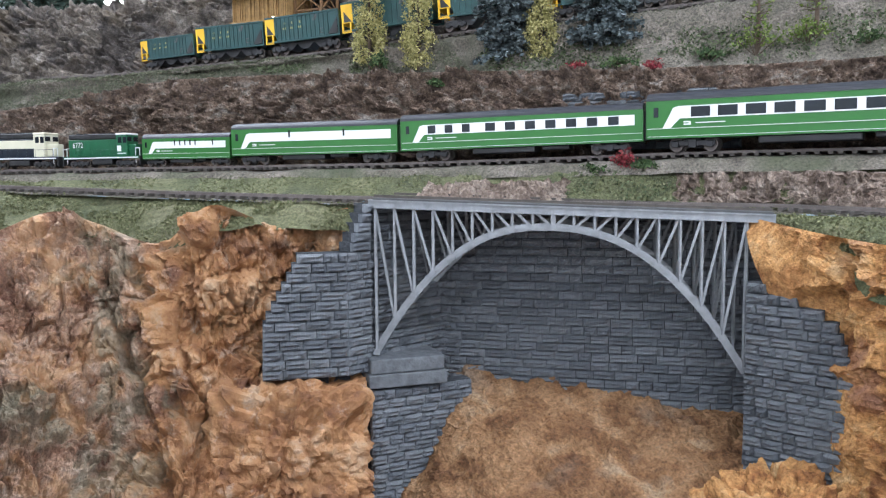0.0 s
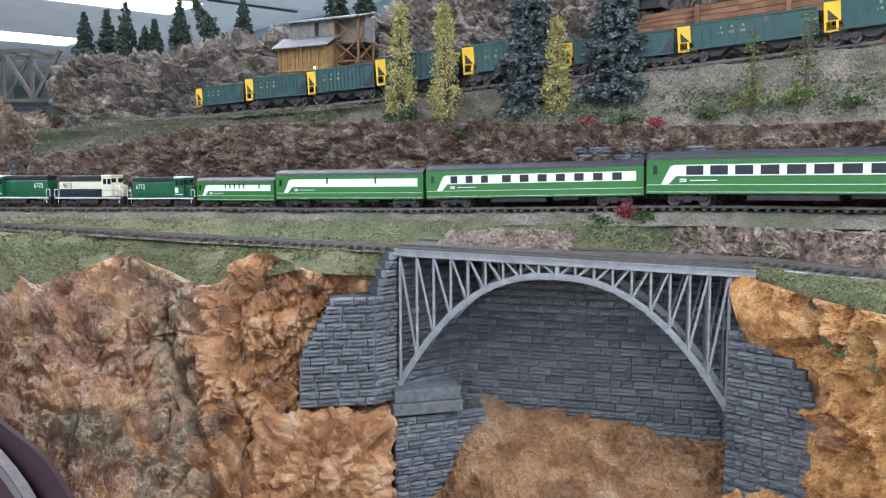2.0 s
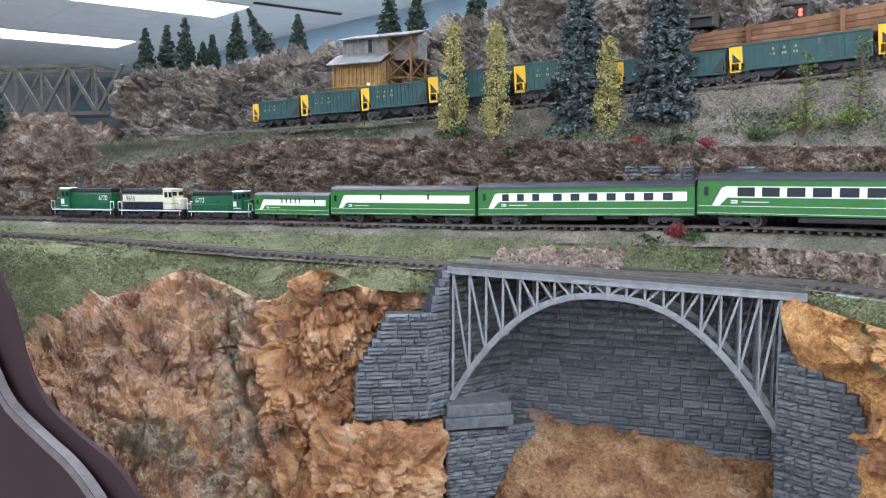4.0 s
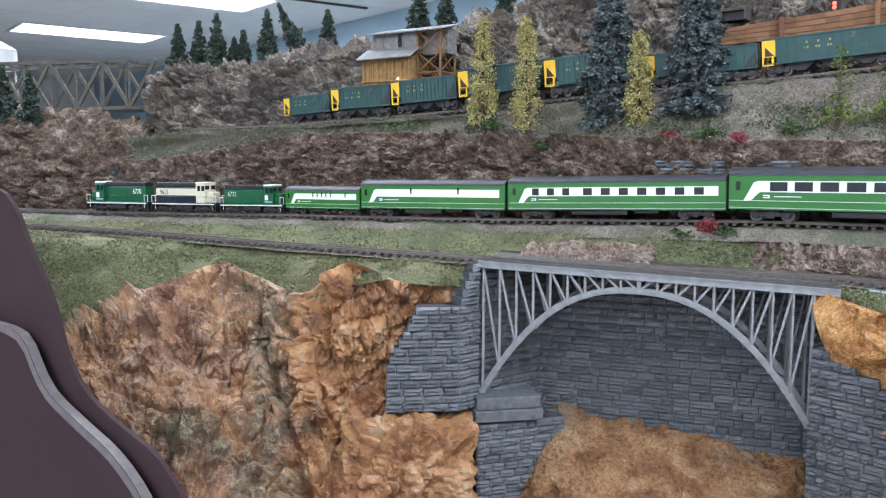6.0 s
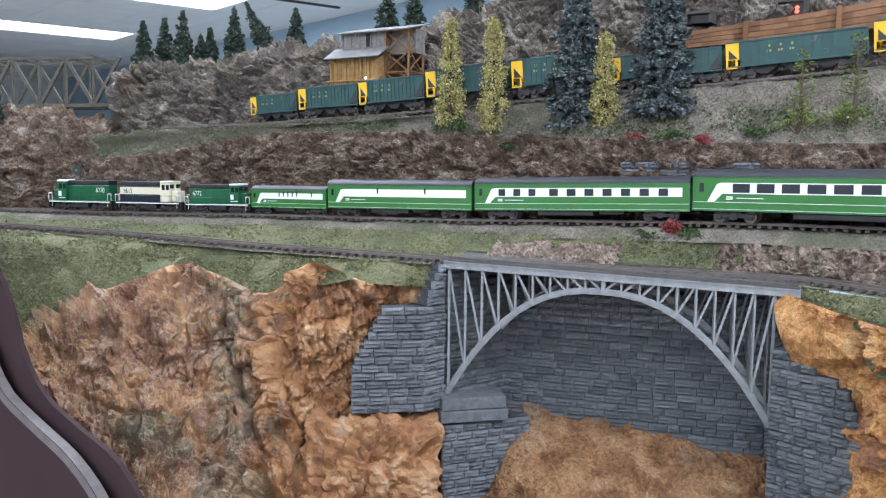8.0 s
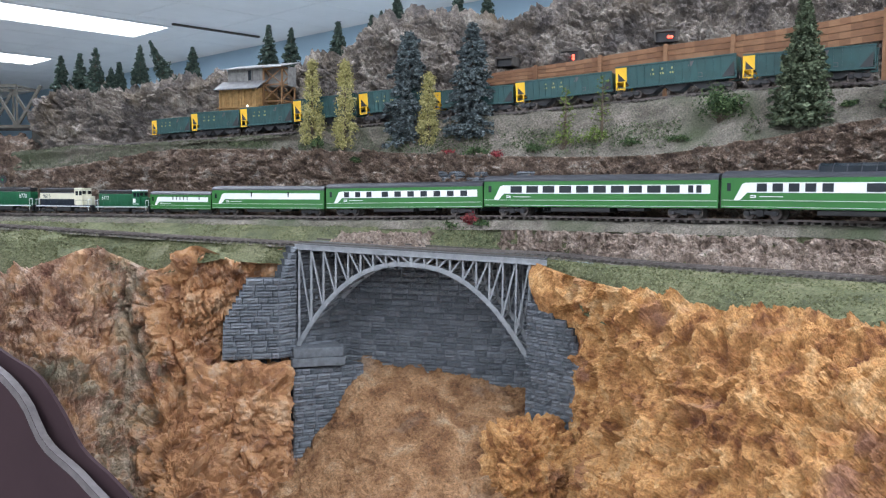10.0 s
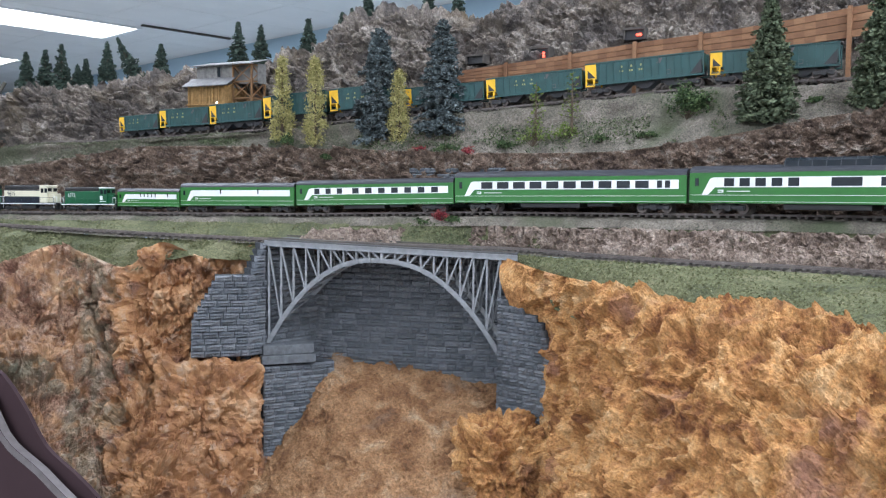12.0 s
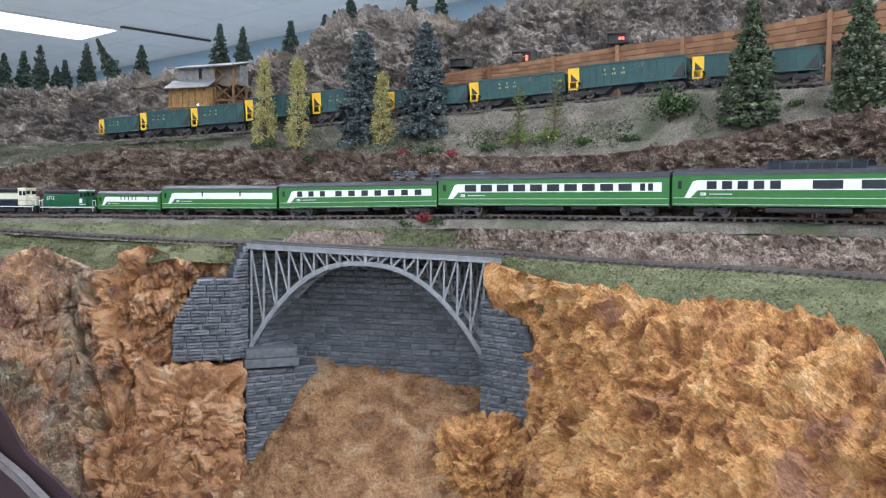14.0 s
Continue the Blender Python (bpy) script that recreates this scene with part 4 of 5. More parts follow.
    if dome:
        bm = bmesh.new()
        pr = [(-0.0145, 0.043), (-0.0130, 0.0495), (-0.008, 0.0522), (0.008, 0.0522), (0.0130, 0.0495), (0.0145, 0.043)]
        extrude_profile(bm, pr, -0.055, 0.030)
        d = part("dome", bm, M_WINDOW, root, "glazed observation dome")
        for i in range(8):
            x = -0.055 + 0.085 * i / 7
            bm = bmesh.new()
            for (a, b) in zip(pr, pr[1:]):
                bar(bm, (x, *a), (x, *b), 0.0008)
            part("dome_rib", bm, M_ROOF, d)
    truck(root, -h + 0.13 * L, 2, 0.026)
    truck(root, h - 0.13 * L, 2, 0.026)
    return root


def diesel(label, number, hood, cabcol, deckcol, white_stripe, L=0.172, rev=False):
    """A road diesel locomotive, viewer's side is -y."""
    root = tagged(new("locomotive"), label, "locomotive", "passenger train")
    h = L / 2
    s = -1 if rev else 1                      # where the cab stands
    bm = bmesh.new()
    box(bm, -h + 0.004, h - 0.004, -0.0170, 0.0170, 0.0130, 0.0165, 0.0004)
    part("deck", bm, deckcol, root)
    bm = bmesh.new()
    x0, x1 = sorted((-s * (h - 0.012), s * (h - 0.052)))
    box(bm, x0, x1, -0.0115, 0.0115, 0.0165, 0.0420, 0.0012)
    part("hood", bm, hood, root)
    bm = bmesh.new()
    box(bm, x0 + 0.001, x1, -0.0118, 0.0118, 0.0425, 0.0500, 0.0015)
    for i in range(5):
        xx = x0 + (x1 - x0) * (0.15 + 0.16 * i)
        rod(bm, (xx, 0, 0.049), (xx, 0, 0.0515), 0.0065, sides=16)
    box(bm, x0 + 0.02, x0 + 0.06, -0.0125, 0.0125, 0.043, 0.048)
    part("radiator_hood", bm, M_BLACK, root, "black upper hood with roof fans")
    for i in range(9):
        xx = x0 + (x1 - x0) * (0.06 + 0.1 * i)
        for y in (-0.0116, 0.0116):
            bm = bmesh.new()
            box(bm, xx, xx + 0.0085, y - 0.0003, y + 0.0003, 0.019, 0.038)
            part("hood_door", bm, hood, root)
    # cab
    bm = bmesh.new()
    c0, c1 = sorted((s * (h - 0.052), s * (h - 0.029)))
    box(bm, c0, c1, -0.0168, 0.0168, 0.0165, 0.0475, 0.0008)
    cab = part("cab", bm, cabcol, root)
    bm = bmesh.new()
    box(bm, c0 - 0.001, c1 + 0.001, -0.0172, 0.0172, 0.0476, 0.0505, 0.0014)
    part("cab_roof", bm, M_WHITE if white_stripe else cabcol, cab)
    bm = bmesh.new()
    for k in (0, 1):
        xx = c0 + 0.0045 + k * 0.0105
        for y in (-0.0169, 0.0169):
            box(bm, xx, xx + 0.0075, y - 0.0004, y + 0.0004, 0.036, 0.0445, 0.0002)
    for y in (-0.009, 0.009):
        xx = c1 if s > 0 else c0
        box(bm, xx - 0.0005, xx + 0.0005, y - 0.006, y + 0.006, 0.0385, 0.045)
    part("cab_window", bm, M_WINDOW, cab)
    # short nose
    bm = bmesh.new()
    n0, n1 = sorted((s * (h - 0.029), s * (h - 0.013)))
    box(bm, n0, n1, -0.0115, 0.0115, 0.0165, 0.0345, 0.0018)
    part("nose", bm, cabcol, root)
    # trucks, tank, pilots
    truck(root, -h + 0.036, 3, 0.034)
    truck(root, h - 0.036, 3, 0.034)
    bm = bmesh.new()
    box(bm, -0.022, 0.022, -0.0150, 0.0150, 0.0040, 0.0130, 0.002)
    part("fuel_tank", bm, M_BLACK, root)
    for e in (-1, 1):
        bm = bmesh.new()
        box(bm, e * (h - 0.003) - 0.001, e * (h - 0.003) + 0.001, -0.0165, 0.0165, 0.0035, 0.0165)
        box(bm, e * h - 0.004, e * h + 0.004, -0.002, 0.002, 0.0075, 0.0105)
        part("pilot", bm, M_BLACK, root)
    # white sill stripe and handrails
    bm = bmesh.new()
    for y in (-0.0172, 0.0172):
        box(bm, -h + 0.006, h - 0.006, y - 0.0002, y + 0.0002, 0.0136, 0.0152)
    part("sill_stripe", bm, M_WHITE, root)
    for y in (-0.0166, 0.0166):
        bm = bmesh.new()
        rod(bm, (-h + 0.012, y, 0.0265), (h - 0.012, y, 0.0265), 0.00035, sides=5)
        for i in range(9):
            xx = -h + 0.012 + (L - 0.024) * i / 8
            rod(bm, (xx, y, 0.0165), (xx, y, 0.0266), 0.00035, sides=5)
        part("handrail", bm, M_NAVY if not white_stripe else M_LOCO_GREEN, root)
    for e in (-1, 1):
        for y in (-0.0155, 0.0155):
            bm = bmesh.new()
            rod(bm, (e * (h - 0.003), y, 0.006), (e * (h - 0.003), y, 0.028), 0.00055, sides=6)
            rod(bm, (e * (h - 0.012), y, 0.006), (e * (h - 0.012), y, 0.028), 0.00055, sides=6)
            rod(bm, (e * (h - 0.003), y, 0.028), (e * (h - 0.012), y, 0.028), 0.00055, sides=6)
            part("step_rail", bm, M_WHITE, root, "white grab rail")
    if white_stripe:
        bm = bmesh.new()
        box(bm, (c0 + c1) / 2 - 0.009, (c0 + c1) / 2 + 0.009, -0.0172, -0.0168, 0.0200, 0.0212)
        box(bm, (c0 + c1) / 2 - 0.009, (c0 + c1) / 2 - 0.001, -0.0172, -0.0168, 0.0235, 0.0320)
        part("emblem", bm, M_WHITE, root)
    else:
        bm = bmesh.new()
        for y in (-0.0121, 0.0121):
            box(bm, x0 + 0.001, x1 - 0.001, y - 0.0003, y + 0.0003, 0.0285, 0.0400)
        part("cream_band", bm, M_CREAM, root, "cream band along the hood")
    cu = bpy.data.curves.new("road_number", "FONT")
    cu.body, cu.size, cu.align_x, cu.align_y, cu.extrude = number, 0.0115, "CENTER", "CENTER", 0.0001
    cu.materials.append(M_WHITE if white_stripe else M_NAVY)
    t = new("road_number", cu)
    t.parent = root
    t.matrix_local = Matrix.Translation(((x0 + x1) / 2 - s * (x1 - x0) * 0.30, -0.0127, 0.0335)) @ Matrix.Rotation(radians(90), 4, "X")
    return root


def win(a, b, n, w):
    return [(x, w) for x in np.linspace(a, b, n)]


BOUNDS = [-0.3644, -0.2906, -0.2175, -0.1482, -0.0738, 0.0547, 0.2162, 0.402, 0.565, 0.6633]
cars = [
    (diesel("dark green road diesel with black roof leading the train", "6770", M_LOCO_GREEN, M_LOCO_GREEN, M_LOCO_GREEN, True, rev=True), 0.177),
    (diesel("cream and dark blue road diesel with white cab", "9615", M_NAVY, M_CREAM, M_NAVY, False), 0.177),
    (diesel("dark green road diesel with white cab roof", "6772", M_LOCO_GREEN, M_LOCO_GREEN, M_LOCO_GREEN, True), 0.177),
    (coach("green baggage car with white stripe and narrow vents", [], (-0.035, -0.018, -0.001, 0.016, 0.033, 0.09), L=0.172), 0.178),
    (coach("green baggage car with plain white stripe", [], (-0.04, 0.055), L=0.220), 0.226),
    (coach("green coach with white stripe and ten square windows", win(-0.105, -0.062, 3, 0.0085) + win(-0.032, 0.112, 7, 0.0105), L=0.246), 0.252),
    (coach("green coach with white stripe and wide windows", win(-0.100, 0.095, 10, 0.0135) + [(0.115, 0.005), (0.124, 0.005)], L=0.268), 0.275),
    (coach("green dome car with glazed roof dome", win(-0.105, -0.045, 5, 0.0085) + [(0.0, 0.022), (0.04, 0.022)] + win(0.080, 0.130, 4, 0.010), (), True), 0.298),
    (coach("green lounge coach with half of its windows wide", [(-0.10, 0.004), (-0.048, 0.003), (-0.035, 0.004)] + win(-0.005, 0.120, 7, 0.0135)), 0.298),
]
TALL = (1.36, 1.36, 1.33, 1.25, 1.13, 1.05, 1.0, 1.0, 1.0)      # height and width stretch, so the far cars look right from the camera
for (root, nominal), xa, xb, tall in zip(cars, BOUNDS, BOUNDS[1:], TALL):
    place(root, TRAIN_P, xa, xb, nominal, tall)


def hopper(L=0.160, label="dark green open coal hopper with yellow end panels"):
    root = tagged(new("hopper_car"), label, "freight car", "coal train")
    h = L / 2
    W = 0.0165
    bm = bmesh.new()
    prism(bm, [(-h + 0.022, 0.0135), (h - 0.022, 0.0135), (h - 0.003, 0.0235), (h - 0.003, 0.0410), (-h + 0.016, 0.0410), (-h + 0.016, 0.0225)], -W, W)
    part("body", bm, M_HOPGREEN, root)
    bm = bmesh.new()
    for y in (-W, W):
        box(bm, -h + 0.001, h - 0.001, y - 0.0010, y + 0.0010, 0.0398, 0.0418, 0.0003)
        box(bm, -h + 0.002, h - 0.002, y - 0.0008, y + 0.0008, 0.0128, 0.0150, 0.0003)
    part("top_sill", bm, M_HOPGREEN, root)
    for i in range(13):
        x = -h + 0.020 + (L - 0.040) * i / 12
        for y in (-W, W):
            bm = bmesh.new()
            box(bm, x - 0.0006, x + 0.0006, y - 0.0009, y + 0.0009, 0.0145, 0.0405)
            part("side_rib", bm, M_HOPGREEN, root)
    for y in (-W, W):
        bm = bmesh.new()
        prism(bm, [(-h + 0.001, 0.0215), (-h + 0.0165, 0.0215), (-h + 0.0165, 0.0412), (-h + 0.001, 0.0412)], y - 0.0006, y + 0.0006)
        part("end_panel", bm, M_YELLOW, root, "bright yellow end panel")
        for x0, x1, z0, z1 in ((0.001, 0.003, 0.0120, 0.0215), (0.012, 0.0145, 0.0120, 0.0215), (0.003, 0.012, 0.0120, 0.0145)):
            bm = bmesh.new()
            box(bm, -h + x0, -h + x1, y - 0.0008, y + 0.0008, z0, z1)
            part("end_post", bm, M_YELLOW, root, "yellow end post")
    bm = bmesh.new()
    box(bm, -h + 0.0008, -h + 0.0020, -W, W, 0.0200, 0.0412)
    part("end_sheet", bm, M_YELLOW, root, "yellow sloped end sheet")
    # Black triangles laid on the sides stand for shade in the open ends.
    for y in (-W, W):
        bm = bmesh.new()
        prism(bm, [(-h + 0.0045, 0.0225), (-h + 0.0150, 0.0225), (-h + 0.0045, 0.0330)], y - 0.0009, y + 0.0009)
        part("end_shade_plate", bm, M_BLACK, root, "black triangular plate in place of a shaded end opening")
        bm = bmesh.new()
        prism(bm, [(h - 0.020, 0.0155), (h - 0.0042, 0.0155), (h - 0.0042, 0.0330)], y - 0.0009, y + 0.0009)
        part("end_shade_plate", bm, M_BLACK, root, "black triangular plate in place of a shaded end opening")
    bm = bmesh.new()
    for y in (-W, W):
        bar(bm, (h - 0.002, y, 0.013), (h - 0.002, y, 0.041), 0.0014)
        bar(bm, (h - 0.020, y, 0.014), (h - 0.003, y, 0.033), 0.0014)
        for k in range(5):
            bar(bm, (h - 0.009, y * 1.03, 0.016 + k * 0.005), (h - 0.002, y * 1.03, 0.016 + k * 0.005), 0.0007)
    part("end_frame", bm, M_HOPGREEN, root)
    bm = bmesh.new()
    for c in (-0.225 * L, 0.0, 0.225 * L):
        prism(bm, [(c - 0.018, 0.0135), (c - 0.005, 0.0045), (c + 0.005, 0.0045), (c + 0.018, 0.0135)], -0.010, 0.010)
    part("hopper_bay", bm, M_BLACK, root)
    bm = bmesh.new()
    for k in range(3):
        box(bm, -0.030 + k * 0.013, -0.0277 + k * 0.013, -W - 0.0004, -W, 0.0320, 0.0345)
        box(bm, -0.032 + k * 0.013, -0.0300 + k * 0.013, -W - 0.0004, -W, 0.0265, 0.0288)
        box(bm, -0.029 + k * 0.013, -0.0268 + k * 0.013, -W - 0.0004, -W, 0.0265, 0.0288)
    part("lettering", bm, paint("lettering_yellow", (0.30, 0.30, 0.12), 0.6), root, "faded yellow lettering bars")
    bm = bmesh.new()
    prism(bm, [(0.018, 0.0325), (0.023, 0.0325), (0.026, 0.0385), (0.021, 0.0385)], -W - 0.0004, -W)
    box(bm, 0.030, 0.0365, -W - 0.0004, -W, 0.0180, 0.0185)
    box(bm, 0.030, 0.0365, -W - 0.0004, -W, 0.0228, 0.0233)
    box(bm, 0.030, 0.0305, -W - 0.0004, -W, 0.0180, 0.0233)
    box(bm, 0.036, 0.0365, -W - 0.0004, -W, 0.0180, 0.0233)
    part("stencil", bm, M_EDGE, root)
    truck(root, -h + 0.020, 2, 0.018)
    truck(root, h - 0.020, 2, 0.018)
    return root


# Hoppers are scaled one by one so their ends line up from the camera.
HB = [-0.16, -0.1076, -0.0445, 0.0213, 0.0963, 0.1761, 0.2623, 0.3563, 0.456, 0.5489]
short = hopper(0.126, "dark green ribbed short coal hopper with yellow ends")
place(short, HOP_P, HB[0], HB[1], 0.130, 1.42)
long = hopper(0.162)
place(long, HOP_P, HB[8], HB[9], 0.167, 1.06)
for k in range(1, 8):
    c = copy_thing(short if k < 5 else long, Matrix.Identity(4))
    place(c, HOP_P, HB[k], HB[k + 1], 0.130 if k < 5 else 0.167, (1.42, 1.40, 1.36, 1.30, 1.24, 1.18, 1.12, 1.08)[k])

# ---- bank rocks ----
def rock_patch(name, label, s0, s1, h0, h1, seed, n=260, m=90):
    """A crumpled plaster rock patch on the bank, from share s0 to s1 of its length and h0 to h1 of its width."""
    g = SHEETS["ground_bank"]
    i, j = np.linspace(h0, h1, m) * (g.shape[0] - 1), np.linspace(s0, s1, n) * (g.shape[1] - 1)
    along = np.stack([[np.interp(j, np.arange(g.shape[1]), row[:, c]) for c in range(3)] for row in g], 0)
    v = np.stack([[np.interp(i, np.arange(g.shape[0]), along[:, c, k]) for k in range(n)] for c in range(3)], -1).transpose(1, 0, 2)
    edge = np.minimum(np.arange(n), np.arange(n)[::-1])[None] / 26.0
    rim = np.minimum(np.arange(m), np.arange(m)[::-1])[:, None] / 12.0
    w = np.clip(np.minimum(edge, rim) + 0.5 * fbm(v, 0.015, 3, seed + 3), 0, 1)[..., None]
    q = v + 0.006 * np.stack([fbm(v, 0.018, 3, seed + 20 + c) for c in range(3)], -1)
    fold = 1 - np.abs(fbm(q, 0.0085, 3, seed + 6, False, (1.25, 1.25, 0.8), 0.45)) * 3.2
    rid = np.clip(fold, -1, 1) * 0.0036 + chunk(q, 0.016, seed) * 0.0036 + chunk(q, 0.0055, seed + 9) * 0.0016
    nrm = normals(v)
    nrm = np.where(nrm[..., 2:3] < 0, -nrm, nrm)
    v = v + nrm * ((0.0045 + rid[..., None]) * w - 0.005 * (1 - w))
    o = new(name, grid_mesh(name, v, M_BANKROCK, False))
    return tagged(o, label, "rock outcrop")


rock_patch("rock_outcrop", "crumpled brown and buff rock outcrop on the turf bank", 0.475, 0.540, 0.05, 0.80, 401)
rock_patch("rock_outcrop", "long crumpled brown and buff rock outcrop on the bank", 0.035, 0.446, 0.0, 0.92, 431, n=900)

# ---- trees ----
M_BARK = paint("bark", (0.09, 0.065, 0.045), 0.95, 0.3, 0.004, bumpd=0.001)


def leafy(name, cols, scale=0.004):
    m, nt, b = nodes_of(name)
    g = nt.nodes.new("ShaderNodeNewGeometry")
    c = ramp(nt, g.outputs["Random Per Island"], [(0.0, cols[0]), (0.5, cols[1]), (1.0, cols[2])])
    nt.links.new(c, b.inputs["Base Color"])
    b.inputs["Roughness"].default_value = 0.9
    b.inputs["Specular IOR Level"].default_value = 0.15
    return m


M_FIR = leafy("fir_needles", [(0.035, 0.055, 0.046), (0.06, 0.09, 0.072), (0.11, 0.145, 0.115)])
M_BLUE = leafy("spruce_needles", [(0.055, 0.072, 0.074), (0.10, 0.125, 0.13), (0.19, 0.225, 0.23)])
M_LIME = leafy("yellow_foliage", [(0.24, 0.22, 0.085), (0.37, 0.34, 0.14), (0.52, 0.47, 0.22)])
M_PINE = leafy("pine_needles", [(0.05, 0.068, 0.044), (0.095, 0.12, 0.072), (0.17, 0.20, 0.125)])
M_BUSH = leafy("bush_leaves", [(0.022, 0.04, 0.018), (0.05, 0.085, 0.035), (0.11, 0.15, 0.065)])
M_REDLEAF = leafy("red_leaves", [(0.10, 0.016, 0.02), (0.22, 0.035, 0.045), (0.34, 0.085, 0.08)])
M_STEM = leafy("weed_leaves", [(0.05, 0.08, 0.02), (0.12, 0.17, 0.04), (0.22, 0.28, 0.08)])


def rest_z(x, y, z):
    """The height of the terrain at a plan point, nearest to the guess z."""
    best, dist = z, 1e9
    for nm in ("ground_bank", "ground_hopper_slope", "cliff_back", "cliff_far", "cliff_middle", "ground_meadow_west", "ground_meadow_east"):
        v = SHEETS[nm].reshape(-1, 3)
        d = ((v[:, 0] - x) ** 2 + (v[:, 1] - y) ** 2) + 0.15 * (v[:, 2] - z) ** 2
        i = int(d.argmin())
        if d[i] < dist:
            best, dist = float(v[i, 2]), d[i]
    return best


def quads(pos, size, rnd, flat=0.4):
    """Small leaf clumps, two crossed blades at each place, with random turns."""
    n = len(pos)
    a = rnd.normal(size=(n, 3))
    a[:, 2] *= flat
    a /= np.linalg.norm(a, axis=1, keepdims=True)
    b = np.cross(a, rnd.normal(size=(n, 3)))
    b /= np.linalg.norm(b, axis=1, keepdims=True)
    s = size * rnd.uniform(0.6, 1.4, (n, 1))
    a, b = a * s, b * s * 0.55
    v = np.stack([pos - a, pos - b, pos + a, pos + b], 1).reshape(-1, 3)
    f = np.arange(4 * n).reshape(n, 4)
    return v, f


def foliage(name, pos, size, mat, parent, seed, flat=0.4):
    v, f = quads(pos, size, np.random.default_rng(seed), flat)
    me = bpy.data.meshes.new(name)
    me.from_pydata(v.tolist(), [], f.tolist())
    me.materials.append(mat)
    o = new(name, me)
    o.parent = parent
    return o


def conifer(x, y, z, h, r, mat, label, seed, whorls=22, droop=0.25, leaf=0.0028, lean=0.0, power=0.85, bare=0.06, per=9, cat="tree", fill=26):
    rnd = np.random.default_rng(seed)
    root = tagged(new("conifer"), label, cat, "layout trees")
    z = rest_z(x, y, z)
    root.matrix_world = Matrix.Translation((x, y, z - 0.003)) @ Matrix.Rotation(radians(lean), 4, "Y")
    bm = bmesh.new()
    rod(bm, (0, 0, 0), (0, 0, h * 0.97), h * 0.018 + 0.0008, 0.0003, 8)
    tr = part("trunk", bm, M_BARK, root)
    pos = []
    bb = bmesh.new()
    for k in range(whorls):
        u = bare + (1 - bare) * (k + rnd.uniform(-0.3, 0.3)) / whorls
        u = min(max(u, bare), 0.985)
        rr = r * (1 - u) ** power * rnd.uniform(0.75, 1.12) + 0.001
        n = max(4, int(per * (0.4 + 0.6 * (1 - u))))
        for i in range(n):
            a = 2 * math.pi * (i + rnd.uniform(-0.35, 0.35)) / n + k * 1.3
            q = rr * rnd.uniform(0.72, 1.1)
            d = np.array([math.cos(a), math.sin(a), -droop * rnd.uniform(0.4, 1.4)])
            tip = np.array([0, 0, u * h]) + d * q
            if q > 0.006:
                rod(bb, (0, 0, u * h), tuple(tip), 0.0004, 0.0002, 4)
            m = max(3, int(fill * q / r + 3))
            t = rnd.uniform(0.15, 1.0, m) ** 0.75
            side = np.array([-d[1], d[0], 0])
            pos.append(np.array([0, 0, u * h]) + d * (t * q)[:, None] + side * (rnd.normal(size=m) * q * 0.16 * (1.15 - t))[:, None] + np.array([0, 0, 1]) * (rnd.normal(size=m) * 0.0012)[:, None])
    part("branchwork", bb, M_BARK, root)["kind"] = "stuff"
    foliage("crown", np.vstack(pos), leaf, mat, root, seed + 1)
    return root


def column_tree(x, y, z, h, r, label, seed, mat):
    """A narrow deciduous tree: clumps heaped round a slim trunk."""
    rnd = np.random.default_rng(seed)
    root = tagged(new("poplar_tree"), label, "tree", "layout trees")
    root.location = (x, y, rest_z(x, y, z) - 0.002)
    bm = bmesh.new()
    rod(bm, (0, 0, 0), (0, 0, h * 0.9), 0.0018, 0.0004, 8)
    for k in range(26):
        u = 0.1 + 0.8 * k / 26
        a = k * 2.4
        q = r * 0.8 * (1 - 0.6 * u)
        rod(bm, (0, 0, h * u), (q * math.cos(a), q * math.sin(a), h * (u + 0.05)), 0.0005, 0.0002, 4)
    part("trunk", bm, M_BARK, root)
    pos = []
    for k in range(190):
        u = rnd.uniform(0.03, 1.0)
        env = r * (min(1, 0.55 + 2.2 * u) * (1 - u) ** 0.55 + 0.06)
        a = rnd.uniform(0, 2 * math.pi)
        q = env * rnd.uniform(0.55, 1.05)
        c = np.array([q * math.cos(a), q * math.sin(a), u * h])
        pos.append(c + rnd.normal(size=(34, 3)) * np.array([0.0021, 0.0021, 0.0025]))
    foliage("crown", np.vstack(pos), 0.00115, mat, root, seed + 1, 1.0)
    return root


def bush(x, y, z, r, h, mat, label, seed, n=420, leaf=0.0017, cat="bush", name="bush"):
    rnd = np.random.default_rng(seed)
    root = tagged(new(name), label, cat)
    root.location = (x, y, rest_z(x, y, z) - 0.002)
    bm = bmesh.new()
    pos = []
    for k in range(14):
        a, q = rnd.uniform(0, 6.28), r * rnd.uniform(0.1, 0.9)
        tip = np.array([q * math.cos(a), q * math.sin(a), h * rnd.uniform(0.4, 1.0) * (1.15 - 0.6 * q / r)])
        rod(bm, (0, 0, 0), tuple(tip), 0.0005, 0.0002, 4)
        pos.append(tip * np.array([1, 1, 0.9]) + rnd.normal(size=(n // 14, 3)) * np.array([r * 0.22, r * 0.22, h * 0.14]))
    part("stem", bm, M_BARK, root)
    p = np.vstack(pos)
    p[:, 2] = np.maximum(p[:, 2], 0.0005)
    foliage("foliage", p, leaf, mat, root, seed + 1, 1.0)
    return root


